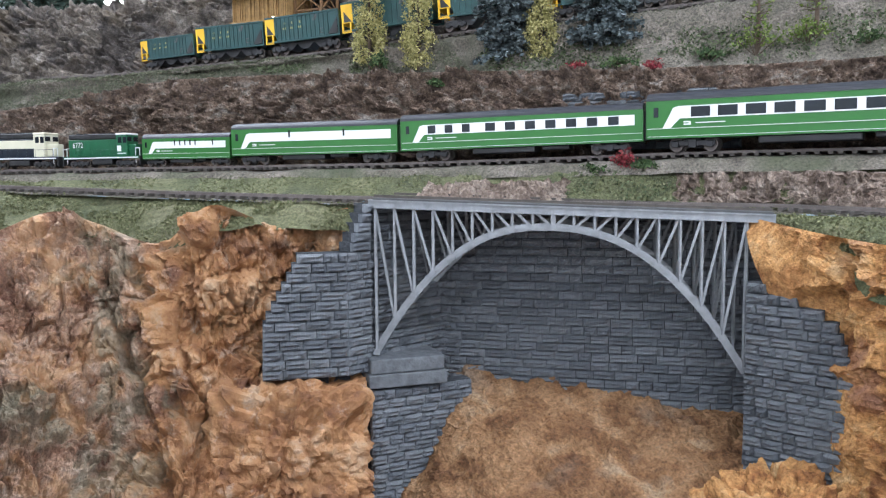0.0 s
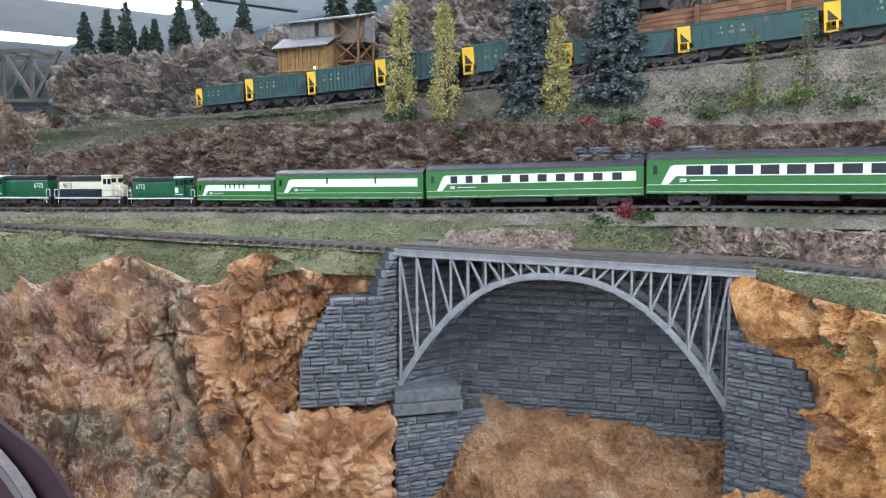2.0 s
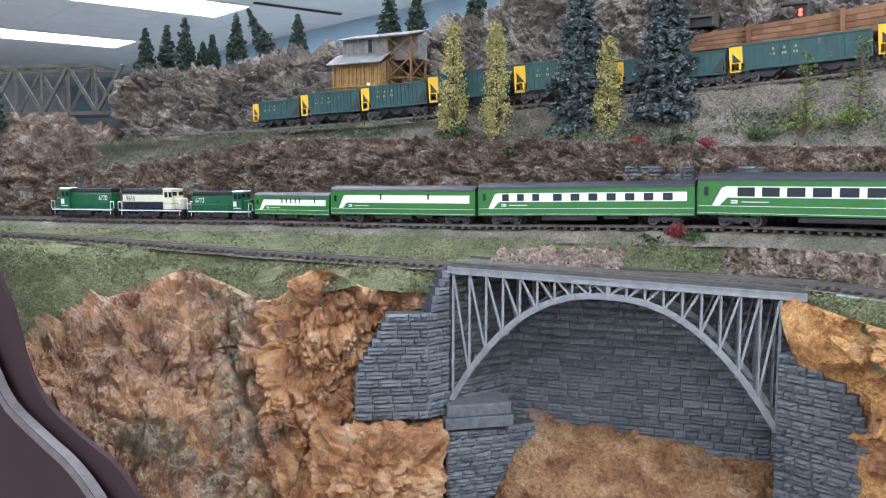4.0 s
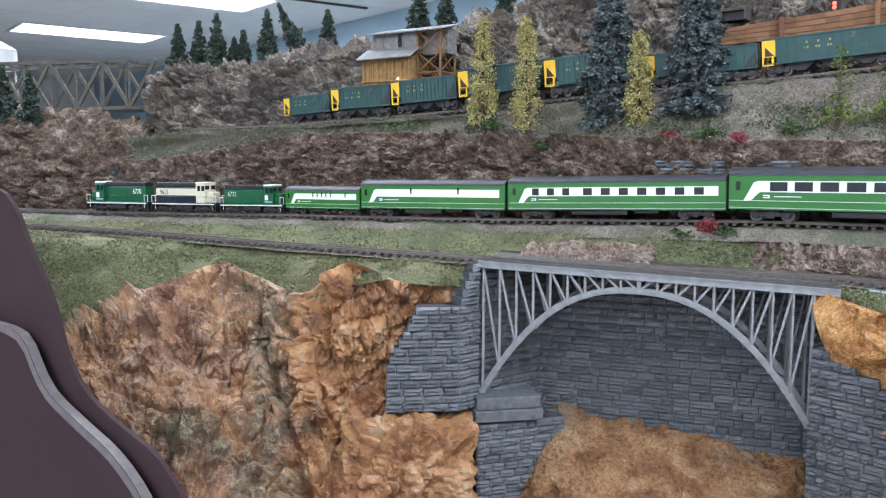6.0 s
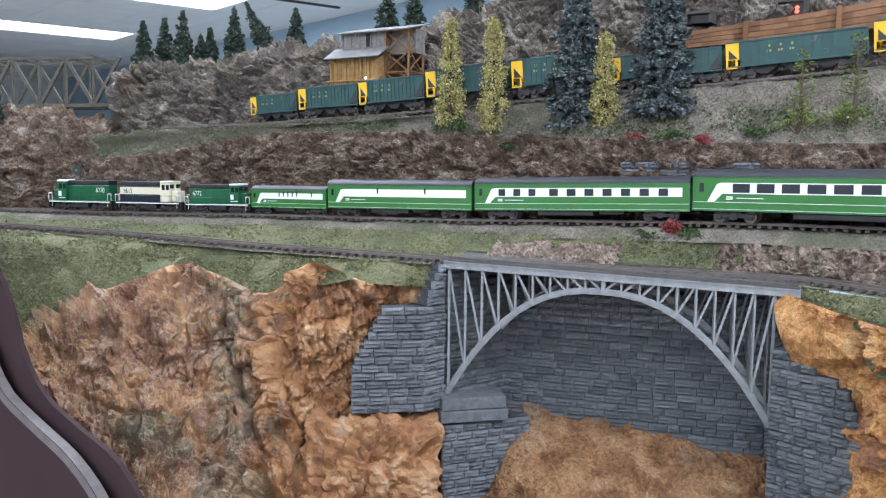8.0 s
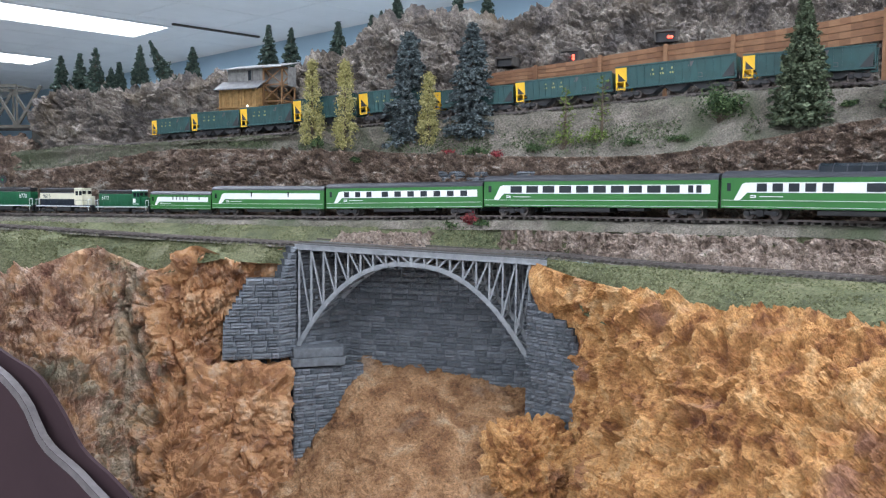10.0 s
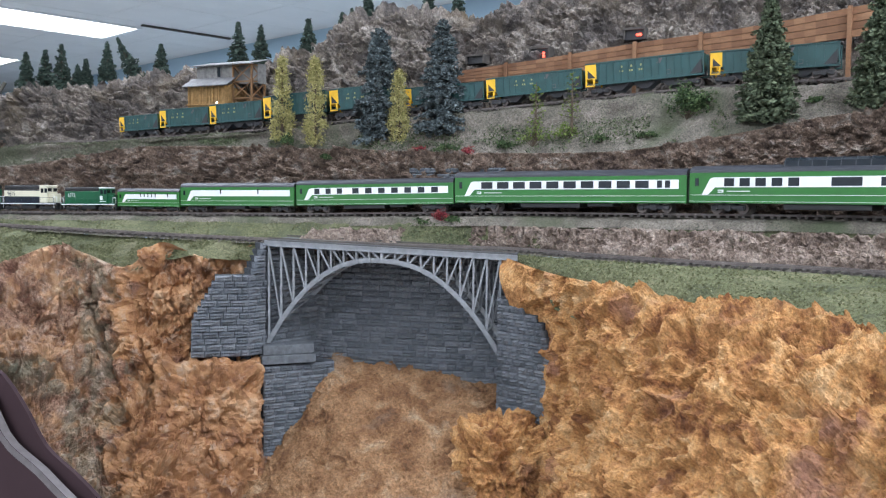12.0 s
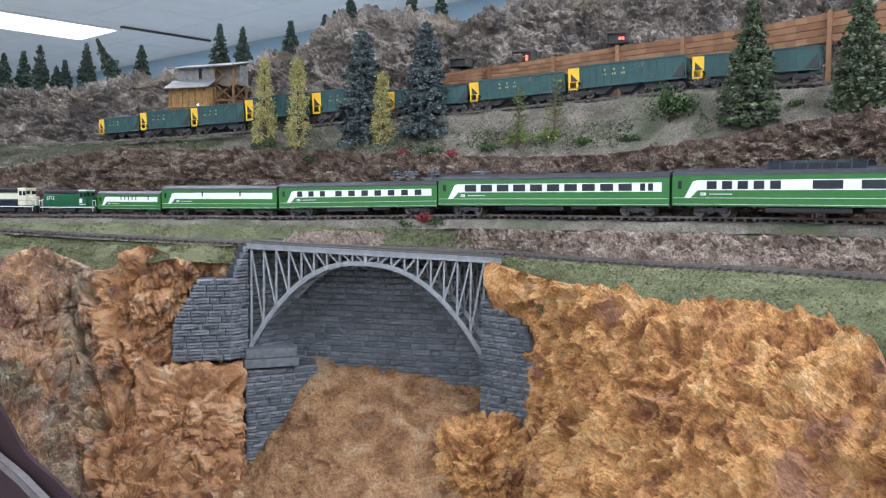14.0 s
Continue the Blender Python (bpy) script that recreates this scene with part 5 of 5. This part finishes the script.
column_tree(0.036, 0.8295, 0.0676, 0.1018, 0.0136, "tall narrow yellow-green tree beside the coal track", 501, M_LIME)
column_tree(0.0735, 0.8058, 0.0693, 0.1019, 0.0138, "tall narrow yellow-green tree beside the coal track", 503, M_LIME)
column_tree(0.1648, 0.7607, 0.0628, 0.0788, 0.012, "short narrow yellow-green tree in front of blue spruces", 505, M_LIME)
conifer(0.1452, 0.7828, 0.0706, 0.1248, 0.0312, M_BLUE, "tall dark blue-green spruce beside the coal track", 511, 34, 0.40, 0.0019, 0, 0.45, 0.03, 13, fill=110)
conifer(0.2116, 0.7455, 0.0655, 0.1271, 0.0318, M_BLUE, "tall dark blue-green spruce beside the coal track", 515, 34, 0.40, 0.0019, 0, 0.45, 0.03, 13, fill=110)
conifer(0.4763, 0.523, 0.0824, 0.1239, 0.033, M_PINE, "large bristly green pine on the gravel slope", 521, 32, 0.22, 0.0020, 0, 0.8, 0.02, 17, fill=80)
conifer(0.5384, 0.4516, 0.0827, 0.1106, 0.0313, M_PINE, "large bristly green pine beside the layered rock", 525, 32, 0.22, 0.0020, 0, 0.8, 0.02, 17, fill=80)
for k, (x, y, z, h, lean) in enumerate(((-0.3013, 1.0512, 0.1539, 0.0499, 0), (-0.28, 1.0635, 0.1571, 0.0554, 0), (-0.2551, 1.0464, 0.1547, 0.0638, 0), (-0.2367, 1.0558, 0.1595, 0.0286, 0), (-0.2261, 1.0564, 0.1617, 0.0379, 0),
                                      (-0.1965, 1.0475, 0.1654, 0.0504, 0), (-0.1575, 1.0438, 0.1682, 0.0629, -24), (-0.1258, 1.045, 0.1705, 0.0492, 0), (-0.0203, 1.005, 0.1848, 0.0606, 0), (0.01, 0.9969, 0.1884, 0.0549, 0),
                                      (0.0715, 0.9428, 0.1974, 0.0426, 0), (0.1146, 0.9311, 0.2203, 0.0229, 0), (0.1268, 0.9305, 0.224, 0.0214, 0), (0.1463, 0.9138, 0.2325, 0.0354, 0), (0.2216, 0.8931, 0.2315, 0.0471, 0), (0.2576, 0.8794, 0.2281, 0.051, 0))):
    conifer(x, y, z, h, h * 0.30, M_FIR, "leaning dark green fir on the ridge" if lean else "small dark green fir on the rock ridge", 600 + 3 * k, 17, 0.35, 0.0022, lean, 0.9, 0.04, 9, fill=30)
for k, (x, y, z, h) in enumerate(((-0.4982, 1.0392, 0.0723, 0.0663), (-0.4638, 1.0273, 0.0749, 0.0591), (-0.5475, 1.1021, 0.0948, 0.0816))):
    conifer(x, y, z, h, h * 0.28, M_FIR, "dark green fir near the far truss bridge", 660 + 3 * k, 16, 0.3, 0.0030, 0, 0.9, 0.05, 8, fill=16)
bush(0.4242, 0.5802, 0.0835, 0.0236, 0.0363, M_BUSH, "dense dark green bush on the gravel slope", 701, 1500)
bush(0.195, 0.663, -0.027, 0.0075, 0.0169, M_REDLEAF, "small red bush on the turf bank", 703, 260, 0.0013)
bush(0.2324, 0.6996, 0.0539, 0.0098, 0.0089, M_REDLEAF, "low red bush above the layered rock", 705, 260, 0.0013)
bush(0.1845, 0.7316, 0.0568, 0.0079, 0.007, M_REDLEAF, "low red bush beside the trees", 707, 220, 0.0013)
for k, (x, y, z, r, h) in enumerate(((0.2949, 0.6682, 0.0577, 0.0179, 0.0269), (0.3244, 0.6517, 0.0595, 0.0144, 0.0216), (0.2671, 0.6837, 0.0557, 0.0125, 0.0107), (0.353, 0.6262, 0.0563, 0.0136, 0.0109), (0.2108, 0.7155, 0.0571, 0.0141, 0.0088), (0.3912, 0.5973, 0.0583, 0.0119, 0.0082),
                                 (0.177, 0.6731, -0.0286, 0.0093, 0.0065), (0.2082, 0.6585, -0.027, 0.0113, 0.0066), (0.0427, 0.8068, 0.0685, 0.0084, 0.0117), (0.5113, 0.5032, 0.0998, 0.0109, 0.0054), (0.0832, 0.7878, 0.0674, 0.0068, 0.0068))):
    bush(x, y, z, r, h, M_STEM if k < 2 else M_BUSH, "thin wispy green weeds on the slope" if k < 2 else "low green shrub patch on the slope", 720 + 3 * k, 420, 0.0013)
for k, (x, y, h) in enumerate(((0.298, 0.6714, 0.067), (0.3317, 0.653, 0.0698))):
    conifer(x, y, 0.064, h, 0.014, M_STEM, "thin bare-stemmed green sapling on the slope", 770 + 3 * k, 9, -0.3, 0.0014, 0, 0.5, 0.30, 4, fill=6)

# ---- timber coal tipple ----
M_TIN = paint("grey_tin_roof", (0.14, 0.14, 0.14), 0.7, 0.3, 0.012)
M_GREYWOOD = paint("grey_weathered_boards", (0.20, 0.195, 0.185), 0.9, 0.3, 0.008)
M_TAN = paint("tan_timber", (0.30, 0.175, 0.065), 0.85, 0.3, 0.006)
M_BROWN = paint("brown_timber", (0.20, 0.105, 0.045), 0.85, 0.3, 0.008)


def tipple():
    root = tagged(new("coal_tipple"), "weathered timber coal tipple with grey tin roofs", "mine building")
    a = math.atan2(1.10 - 1.15, -0.027 + 0.094)
    root.matrix_world = Matrix.Translation((-0.0800, 0.9417, 0.1040)) @ Matrix.Rotation(a, 4, "Z") @ Matrix.Scale(0.6862, 4)
    W = 0.088
    for i in range(22):
        bm = bmesh.new()
        x = W * i / 22
        box(bm, x + 0.0003, x + W / 22 - 0.0003, -0.001 + 0.0006 * (i % 2), 0.001, 0.006, 0.052)
        part("board", bm, M_TAN, root)
    for i in range(12):
        bm = bmesh.new()
        y = 0.055 * i / 12
        box(bm, W - 0.001, W + 0.001, y + 0.0003, y + 0.0043, 0.0, 0.052 + 0.02 * (i / 12))
        part("board", bm, M_TAN, root)
    bm = bmesh.new()
    for i in range(7):
        x = 0.001 + (W - 0.002) * i / 6
        box(bm, x - 0.001, x + 0.001, -0.003, -0.001, -0.01, 0.054)
    box(bm, -0.004, W + 0.003, -0.0045, -0.002, 0.004, 0.007)
    box(bm, -0.004, W + 0.003, -0.0045, -0.002, 0.018, 0.020)
    part("frame", bm, M_TAN, root)
    bm = bmesh.new()
    box(bm, 0.006, W + 0.002, 0.016, 0.058, 0.05, 0.094)
    part("upper_room", bm, M_GREYWOOD, root)
    for i in range(16):
        bm = bmesh.new()
        x = 0.006 + (W - 0.004) * i / 16
        box(bm, x + 0.0003, x + (W - 0.004) / 16 - 0.0003, 0.0150, 0.0158, 0.060, 0.094)
        part("batten", bm, M_GREYWOOD, root)
    bm = bmesh.new()
    box(bm, 0.056, 0.064, 0.0135, 0.0150, 0.070, 0.088)
    part("window", bm, M_WINDOW, root)
    bm = bmesh.new()
    for x0, x1 in ((0.0545, 0.056), (0.064, 0.0655)):
        box(bm, x0, x1, 0.0128, 0.0152, 0.068, 0.090)
    part("window_frame", bm, M_GREYWOOD, root)
    for i in range(10):
        bm = bmesh.new()
        x0, x1 = -0.006 + 0.0104 * i, -0.006 + 0.0104 * (i + 1) - 0.0003
        v = [bm.verts.new(p) for p in ((x0, -0.012, 0.051), (x1, -0.012, 0.0512), (x1, 0.0155, 0.068), (x0, 0.0155, 0.068), (x0, -0.012, 0.0525), (x1, -0.012, 0.0527), (x1, 0.0155, 0.0695), (x0, 0.0155, 0.0695))]
        for f in ((0, 1, 2, 3), (7, 6, 5, 4), (0, 4, 5, 1), (2, 6, 7, 3), (1, 5, 6, 2), (0, 3, 7, 4)):
            bm.faces.new([v[k] for k in f])
        part("roof_sheet", bm, M_TIN, root, "grey tin lean-to roof sheet")
    for i in range(14):
        bm = bmesh.new()
        x0, x1 = -0.004 + 0.0104 * i, -0.004 + 0.0104 * (i + 1) - 0.0003
        v = [bm.verts.new(p) for p in ((x0, 0.006, 0.090), (x1, 0.006, 0.090), (x1, 0.064, 0.104), (x0, 0.064, 0.104), (x0, 0.006, 0.0915), (x1, 0.006, 0.0915), (x1, 0.064, 0.1055), (x0, 0.064, 0.1055))]
        for f in ((0, 1, 2, 3), (7, 6, 5, 4), (0, 4, 5, 1), (2, 6, 7, 3), (1, 5, 6, 2), (0, 3, 7, 4)):
            bm.faces.new([v[k] for k in f])
        part("roof_sheet", bm, M_TIN, root)
    # braced tower
    P = [(0.092, 0.014), (0.134, 0.014), (0.134, 0.052), (0.092, 0.052)]
    for x, y in P:
        bm = bmesh.new()
        bar(bm, (x, y, -0.02), (x, y, 0.094), 0.0028)
        part("post", bm, M_BROWN, root)
    for k in range(4):
        (x0, y0), (x1, y1) = P[k], P[(k + 1) % 4]
        for z in (0.0, 0.030, 0.060, 0.090):
            bm = bmesh.new()
            bar(bm, (x0, y0, z), (x1, y1, z), 0.0022)
            part("beam", bm, M_BROWN, root)
        for z in (0.0, 0.030, 0.060):
            for s in (0, 1):
                bm = bmesh.new()
                bar(bm, (x0, y0, z + 0.03 * s), (x1, y1, z + 0.03 * (1 - s)), 0.0016)
                part("brace", bm, M_BROWN, root)
    bm = bmesh.new()
    bmesh.ops.create_icosphere(bm, subdivisions=2, radius=0.0016)
    bmesh.ops.translate(bm, verts=bm.verts, vec=(0.070, -0.0055, 0.021))
    part("lamp", bm, M_LAMP, root, "small lit white lamp")
    bm = bmesh.new()
    box(bm, 0.090, 0.136, 0.030, 0.054, 0.058, 0.094)
    part("chute_room", bm, M_GREYWOOD, root)
    return root


tipple()

# ---- plank retaining wall above the coal train ----
WALLP = [(0.2328, 0.7917, 0.1369, 0.15), (0.2542, 0.7803, 0.1389, 0.1538), (0.3316, 0.7374, 0.1433, 0.1633), (0.4189, 0.677, 0.1512, 0.1748), (0.5059, 0.6047, 0.157, 0.1824), (0.5932, 0.5098, 0.1644, 0.1942), (0.6556, 0.389, 0.1713, 0.2015)]


def plank_wall():
    root = tagged(new("wall_timber"), "brown plank retaining wall above the coal track", "retaining wall", kind="structure")
    c = catmull([p[:3] for p in WALLP], 60)
    t = catmull([(p[0], p[1], p[3]) for p in WALLP], 60)
    rnd = random.Random(5)
    for i in range(0, 59):
        for k in range(4):
            a = c[i] + (t[i] - c[i]) * (k + 0.04) / 4
            b = c[i + 1] + (t[i + 1] - c[i + 1]) * (k + 0.04) / 4
            e = (t[i] - c[i]) * 0.92 / 4
            d = Vector((b - a))
            if (i + 2 * k) % 5 == 0:
                j = rnd.randrange(3, 5)
            bm = bmesh.new()
            o = Vector((0, 0, 0))
            bar(bm, Vector(a) + Vector((0, 0, e[2] / 2)), Vector(b) + Vector((0, 0, e[2] / 2)), 0.0022 + rnd.uniform(0, 0.0005), e[2])
            part("plank", bm, M_PLANK, root)
        if i % 7 == 0:
            bm = bmesh.new()
            bar(bm, Vector(c[i]) + Vector((-0.002, -0.0025, -0.055)), Vector(t[i]) + Vector((-0.002, -0.0025, 0.001)), 0.0040)
            part("post", bm, M_PLANK, root)
    return root


def plank_material():
    m, nt, b = nodes_of("stained_planks")
    oi = nt.nodes.new("ShaderNodeObjectInfo")
    c = ramp(nt, oi.outputs["Random"], [(0.0, (0.165, 0.075, 0.035)), (0.5, (0.22, 0.105, 0.050)), (1.0, (0.27, 0.140, 0.070))])
    n = noise_of(nt, 0.006, 5, 0.7, (1, 1, 4))
    c = mixc(nt, c, ramp(nt, n, [(0.3, (0.55, 0.55, 0.55)), (0.7, (1.2, 1.2, 1.2))]), 0.6, "MULTIPLY")
    nt.links.new(c, b.inputs["Base Color"])
    b.inputs["Roughness"].default_value = 0.8
    return m


M_PLANK = plank_material()
plank_wall()

# ---- signal boxes with red lamps in the mountainside ----
M_RED_LAMP, _nt, _b = nodes_of("red_signal_lamp")
_b.inputs["Base Color"].default_value = (0.8, 0.1, 0.06, 1)
_b.inputs["Emission Color"].default_value = (1.0, 0.10, 0.06, 1)
_b.inputs["Emission Strength"].default_value = 4.0


def lamp_box(x, y, z, w, h, lamps):
    root = tagged(new("tunnel_lamp_box"), "dark timber box with lit red lamps in the rock", "signal lamp")
    root.matrix_world = Matrix.Translation((x, y, z)) @ Matrix.Rotation(radians(-38), 4, "Z") @ Matrix.Scale(0.83, 4)
    # Solid black block stands in for the shaded hollow of the box.
    bm = bmesh.new()
    box(bm, -w / 2, w / 2, 0.004, 0.03, 0, h)
    part("recess_shade", bm, M_BLACK, root)
    bm = bmesh.new()
    box(bm, -w / 2 - 0.002, w / 2 + 0.002, 0, 0.03, h, h + 0.003)
    box(bm, -w / 2 - 0.002, -w / 2, 0, 0.03, 0, h)
    box(bm, w / 2, w / 2 + 0.002, 0, 0.03, 0, h)
    part("timber_frame", bm, M_TIE, root)
    for lx, lz in lamps:
        bm = bmesh.new()
        bmesh.ops.create_icosphere(bm, subdivisions=2, radius=0.0021)
        bmesh.ops.translate(bm, verts=bm.verts, vec=(lx, 0.003, lz))
        part("red_lamp", bm, M_RED_LAMP, root, "glowing red lamp")
    return root


lamp_box(0.3259, 0.7528, 0.1636, 0.026, 0.015, ((-0.004, 0.0065), (0.006, 0.0085), (0.006, 0.0045)))
lamp_box(0.423, 0.7083, 0.1835, 0.026, 0.013, ((0.004, 0.006), (0.008, 0.006)))
lamp_box(0.2603, 0.7978, 0.1633, 0.024, 0.010, ())

# ---- far left: truss bridge, water tower, signal ----
M_TRUSS = paint("weathered_truss", (0.085, 0.080, 0.066), 0.8, 0.25, 0.01)


def truss_bridge():
    root = tagged(new("truss_bridge"), "weathered grey through-truss bridge in the distance", "bridge")
    A, B = Vector((-0.6373, 1.1344, 0.0934)), Vector((-0.3349, 1.0761, 0.0974))
    d = (B - A)
    side = Vector((-d.y, d.x, 0)).normalized() * 0.0549
    N, H = 9, Vector((0, 0, 0.0563))
    for s in (0, 1):
        o = side * s
        for nm, p, q, w in (("bottom_chord", A + o, B + o, 0.0041), ("top_chord", A + o + d / N + H, B + o - d / N + H, 0.0041)):
            bm = bmesh.new()
            bar(bm, p, q, w)
            part(nm, bm, M_TRUSS, root)
        for i in range(N):
            p, q = A + o + d * i / N, A + o + d * (i + 1) / N
            up = i % 2 == 0
            bm = bmesh.new()
            bar(bm, p if up else p + H, q + H if up else q, 0.0038)
            part("diagonal", bm, M_TRUSS, root)
            if 0 < i:
                bm = bmesh.new()
                bar(bm, p, p + H, 0.0025)
                part("vertical", bm, M_TRUSS, root)
    for i in range(1, N):
        bm = bmesh.new()
        bar(bm, A + d * i / N + H, A + d * i / N + H + side, 0.0025)
        part("cross_strut", bm, M_TRUSS, root)
    bm = bmesh.new()
    bar(bm, A + side / 2, B + side / 2, 0.048, 0.003)
    part("deck", bm, M_TIE, root)
    for k in (0, 1):
        bm = bmesh.new()
        q = (A, B)[k] + side / 2
        bar(bm, q - Vector((0, 0, 0.10)), q - Vector((0, 0, 0.003)), 0.04)
        part("pier", bm, M_TRUSS, root)
    return root


truss_bridge()


def water_tower():
    root = tagged(new("water_tower"), "pale grey water tower on thin legs", "water tower")
    root.matrix_world = Matrix.Translation((-0.5687, 1.1944, 0.0479)) @ Matrix.Scale(0.6635, 4)
    bm = bmesh.new()
    rod(bm, (0, 0, 0.155), (0, 0, 0.195), 0.030, sides=28)
    part("tank", bm, M_WHITE, root)
    bm = bmesh.new()
    rod(bm, (0, 0, 0.1952), (0, 0, 0.212), 0.031, 0.002, 28)
    part("tank_roof", bm, M_WHITE, root)
    for k in range(4):
        a = k * math.pi / 2 + 0.5
        bm = bmesh.new()
        rod(bm, (0.036 * math.cos(a), 0.036 * math.sin(a), 0), (0.024 * math.cos(a), 0.024 * math.sin(a), 0.156), 0.0018)
        part("leg", bm, M_WHITE, root)
        b2 = a + math.pi / 2
        bm = bmesh.new()
        rod(bm, (0.031 * math.cos(a), 0.031 * math.sin(a), 0.07), (0.031 * math.cos(b2), 0.031 * math.sin(b2), 0.07), 0.001)
        part("girt", bm, M_WHITE, root)
    return root


water_tower()


def signal_post():
    root = tagged(new("signal_post"), "grey signal post with dark head beside the track", "railway signal")
    root.matrix_world = Matrix.Translation((-0.3397, 0.9288, -0.0203)) @ Matrix.Scale(0.746, 4)
    bm = bmesh.new()
    rod(bm, (0, 0, 0), (0, 0, 0.052), 0.0013)
    rod(bm, (0.006, 0, 0), (0.006, 0, 0.045), 0.0008)
    for k in range(7):
        bar(bm, (0, 0, 0.006 + k * 0.006), (0.006, 0, 0.006 + k * 0.006), 0.0007)
    part("mast", bm, M_EDGE, root)
    bm = bmesh.new()
    rod(bm, (0, -0.003, 0.056), (0, 0.0, 0.056), 0.0060, sides=16)
    box(bm, -0.003, 0.003, 0, 0.004, 0.050, 0.063, 0.0005)
    part("head", bm, M_BLACK, root)
    bm = bmesh.new()
    bmesh.ops.create_icosphere(bm, subdivisions=2, radius=0.0013)
    bmesh.ops.translate(bm, verts=bm.verts, vec=(0, -0.0035, 0.056))
    part("lens", bm, paint("green_lens", (0.02, 0.35, 0.12), 0.2), root)
    return root


signal_post()


# ---- turf and undergrowth ----
M_TUFT = leafy("turf_tufts", [(0.098, 0.106, 0.054), (0.15, 0.158, 0.082), (0.22, 0.22, 0.124)])
M_DRY = leafy("dry_growth", [(0.10, 0.108, 0.072), (0.145, 0.152, 0.104), (0.20, 0.20, 0.145)])
M_UNDER = leafy("undergrowth_leaves", [(0.05, 0.065, 0.038), (0.09, 0.115, 0.06), (0.16, 0.185, 0.105)])


def scatter(name, label, sheet_name, n, size, mat, seed, rows=(0.0, 1.0), cols=(0.0, 1.0), patch=None, lift=0.0004, cat="turf"):
    v = SHEETS[sheet_name]
    m, k = v.shape[:2]
    rnd = np.random.default_rng(seed)
    i = rnd.uniform(rows[0] * (m - 2), rows[1] * (m - 2), n)
    j = rnd.uniform(cols[0] * (k - 2), cols[1] * (k - 2), n)
    i0, j0 = i.astype(int), j.astype(int)
    fi, fj = (i - i0)[:, None], (j - j0)[:, None]
    p = v[i0, j0] * (1 - fi) * (1 - fj) + v[i0 + 1, j0] * fi * (1 - fj) + v[i0, j0 + 1] * (1 - fi) * fj + v[i0 + 1, j0 + 1] * fi * fj
    if patch:
        p = p[fbm(p, patch[0], 3, seed) > patch[1]]
    p = p + np.array([0, 0, lift]) + rnd.normal(size=p.shape) * np.array([0.0, 0.0, lift])
    vv, ff = quads(p, size, rnd, 1.0)
    me = bpy.data.meshes.new(name)
    me.from_pydata(vv.tolist(), [], ff.tolist())
    me.materials.append(mat)
    return tagged(new(name, me), label, cat, kind="stuff")


scatter("turf_tufts", "olive green turf tufts on the slope", "ground_meadow_west", 26000, 0.0011, M_TUFT, 901, patch=(0.03, -0.25))
scatter("turf_tufts", "olive green turf tufts beside the lower track", "ground_meadow_east", 16000, 0.0011, M_TUFT, 903, patch=(0.03, -0.2))
scatter("turf_tufts", "olive green turf tufts on the bank", "ground_bank", 26000, 0.0011, M_TUFT, 905, patch=(0.03, -0.15))
scatter("undergrowth", "low green undergrowth along the rock edge", "ground_hopper_slope", 10000, 0.0013, M_UNDER, 907, (0.0, 0.40), (0.24, 0.68), (0.035, 0.0), 0.0014, "undergrowth")
scatter("undergrowth", "sparse dry growth on the gravel slope", "ground_hopper_slope", 9000, 0.0010, M_DRY, 909, (0.0, 0.75), (0.0, 1.0), (0.03, 0.05), 0.0006, "undergrowth")
scatter("undergrowth", "green growth on the bank beside the rocks", "ground_bank", 3200, 0.0012, M_UNDER, 911, (0.1, 0.9), (0.31, 0.515), (0.025, 0.05), 0.0012, "undergrowth")
scatter("turf_tufts", "olive green turf tufts below the coal tipple", "ground_hopper_slope", 26000, 0.0010, M_DRY, 913, (0.0, 0.62), (0.54, 0.935), (0.04, -0.35), 0.0007)
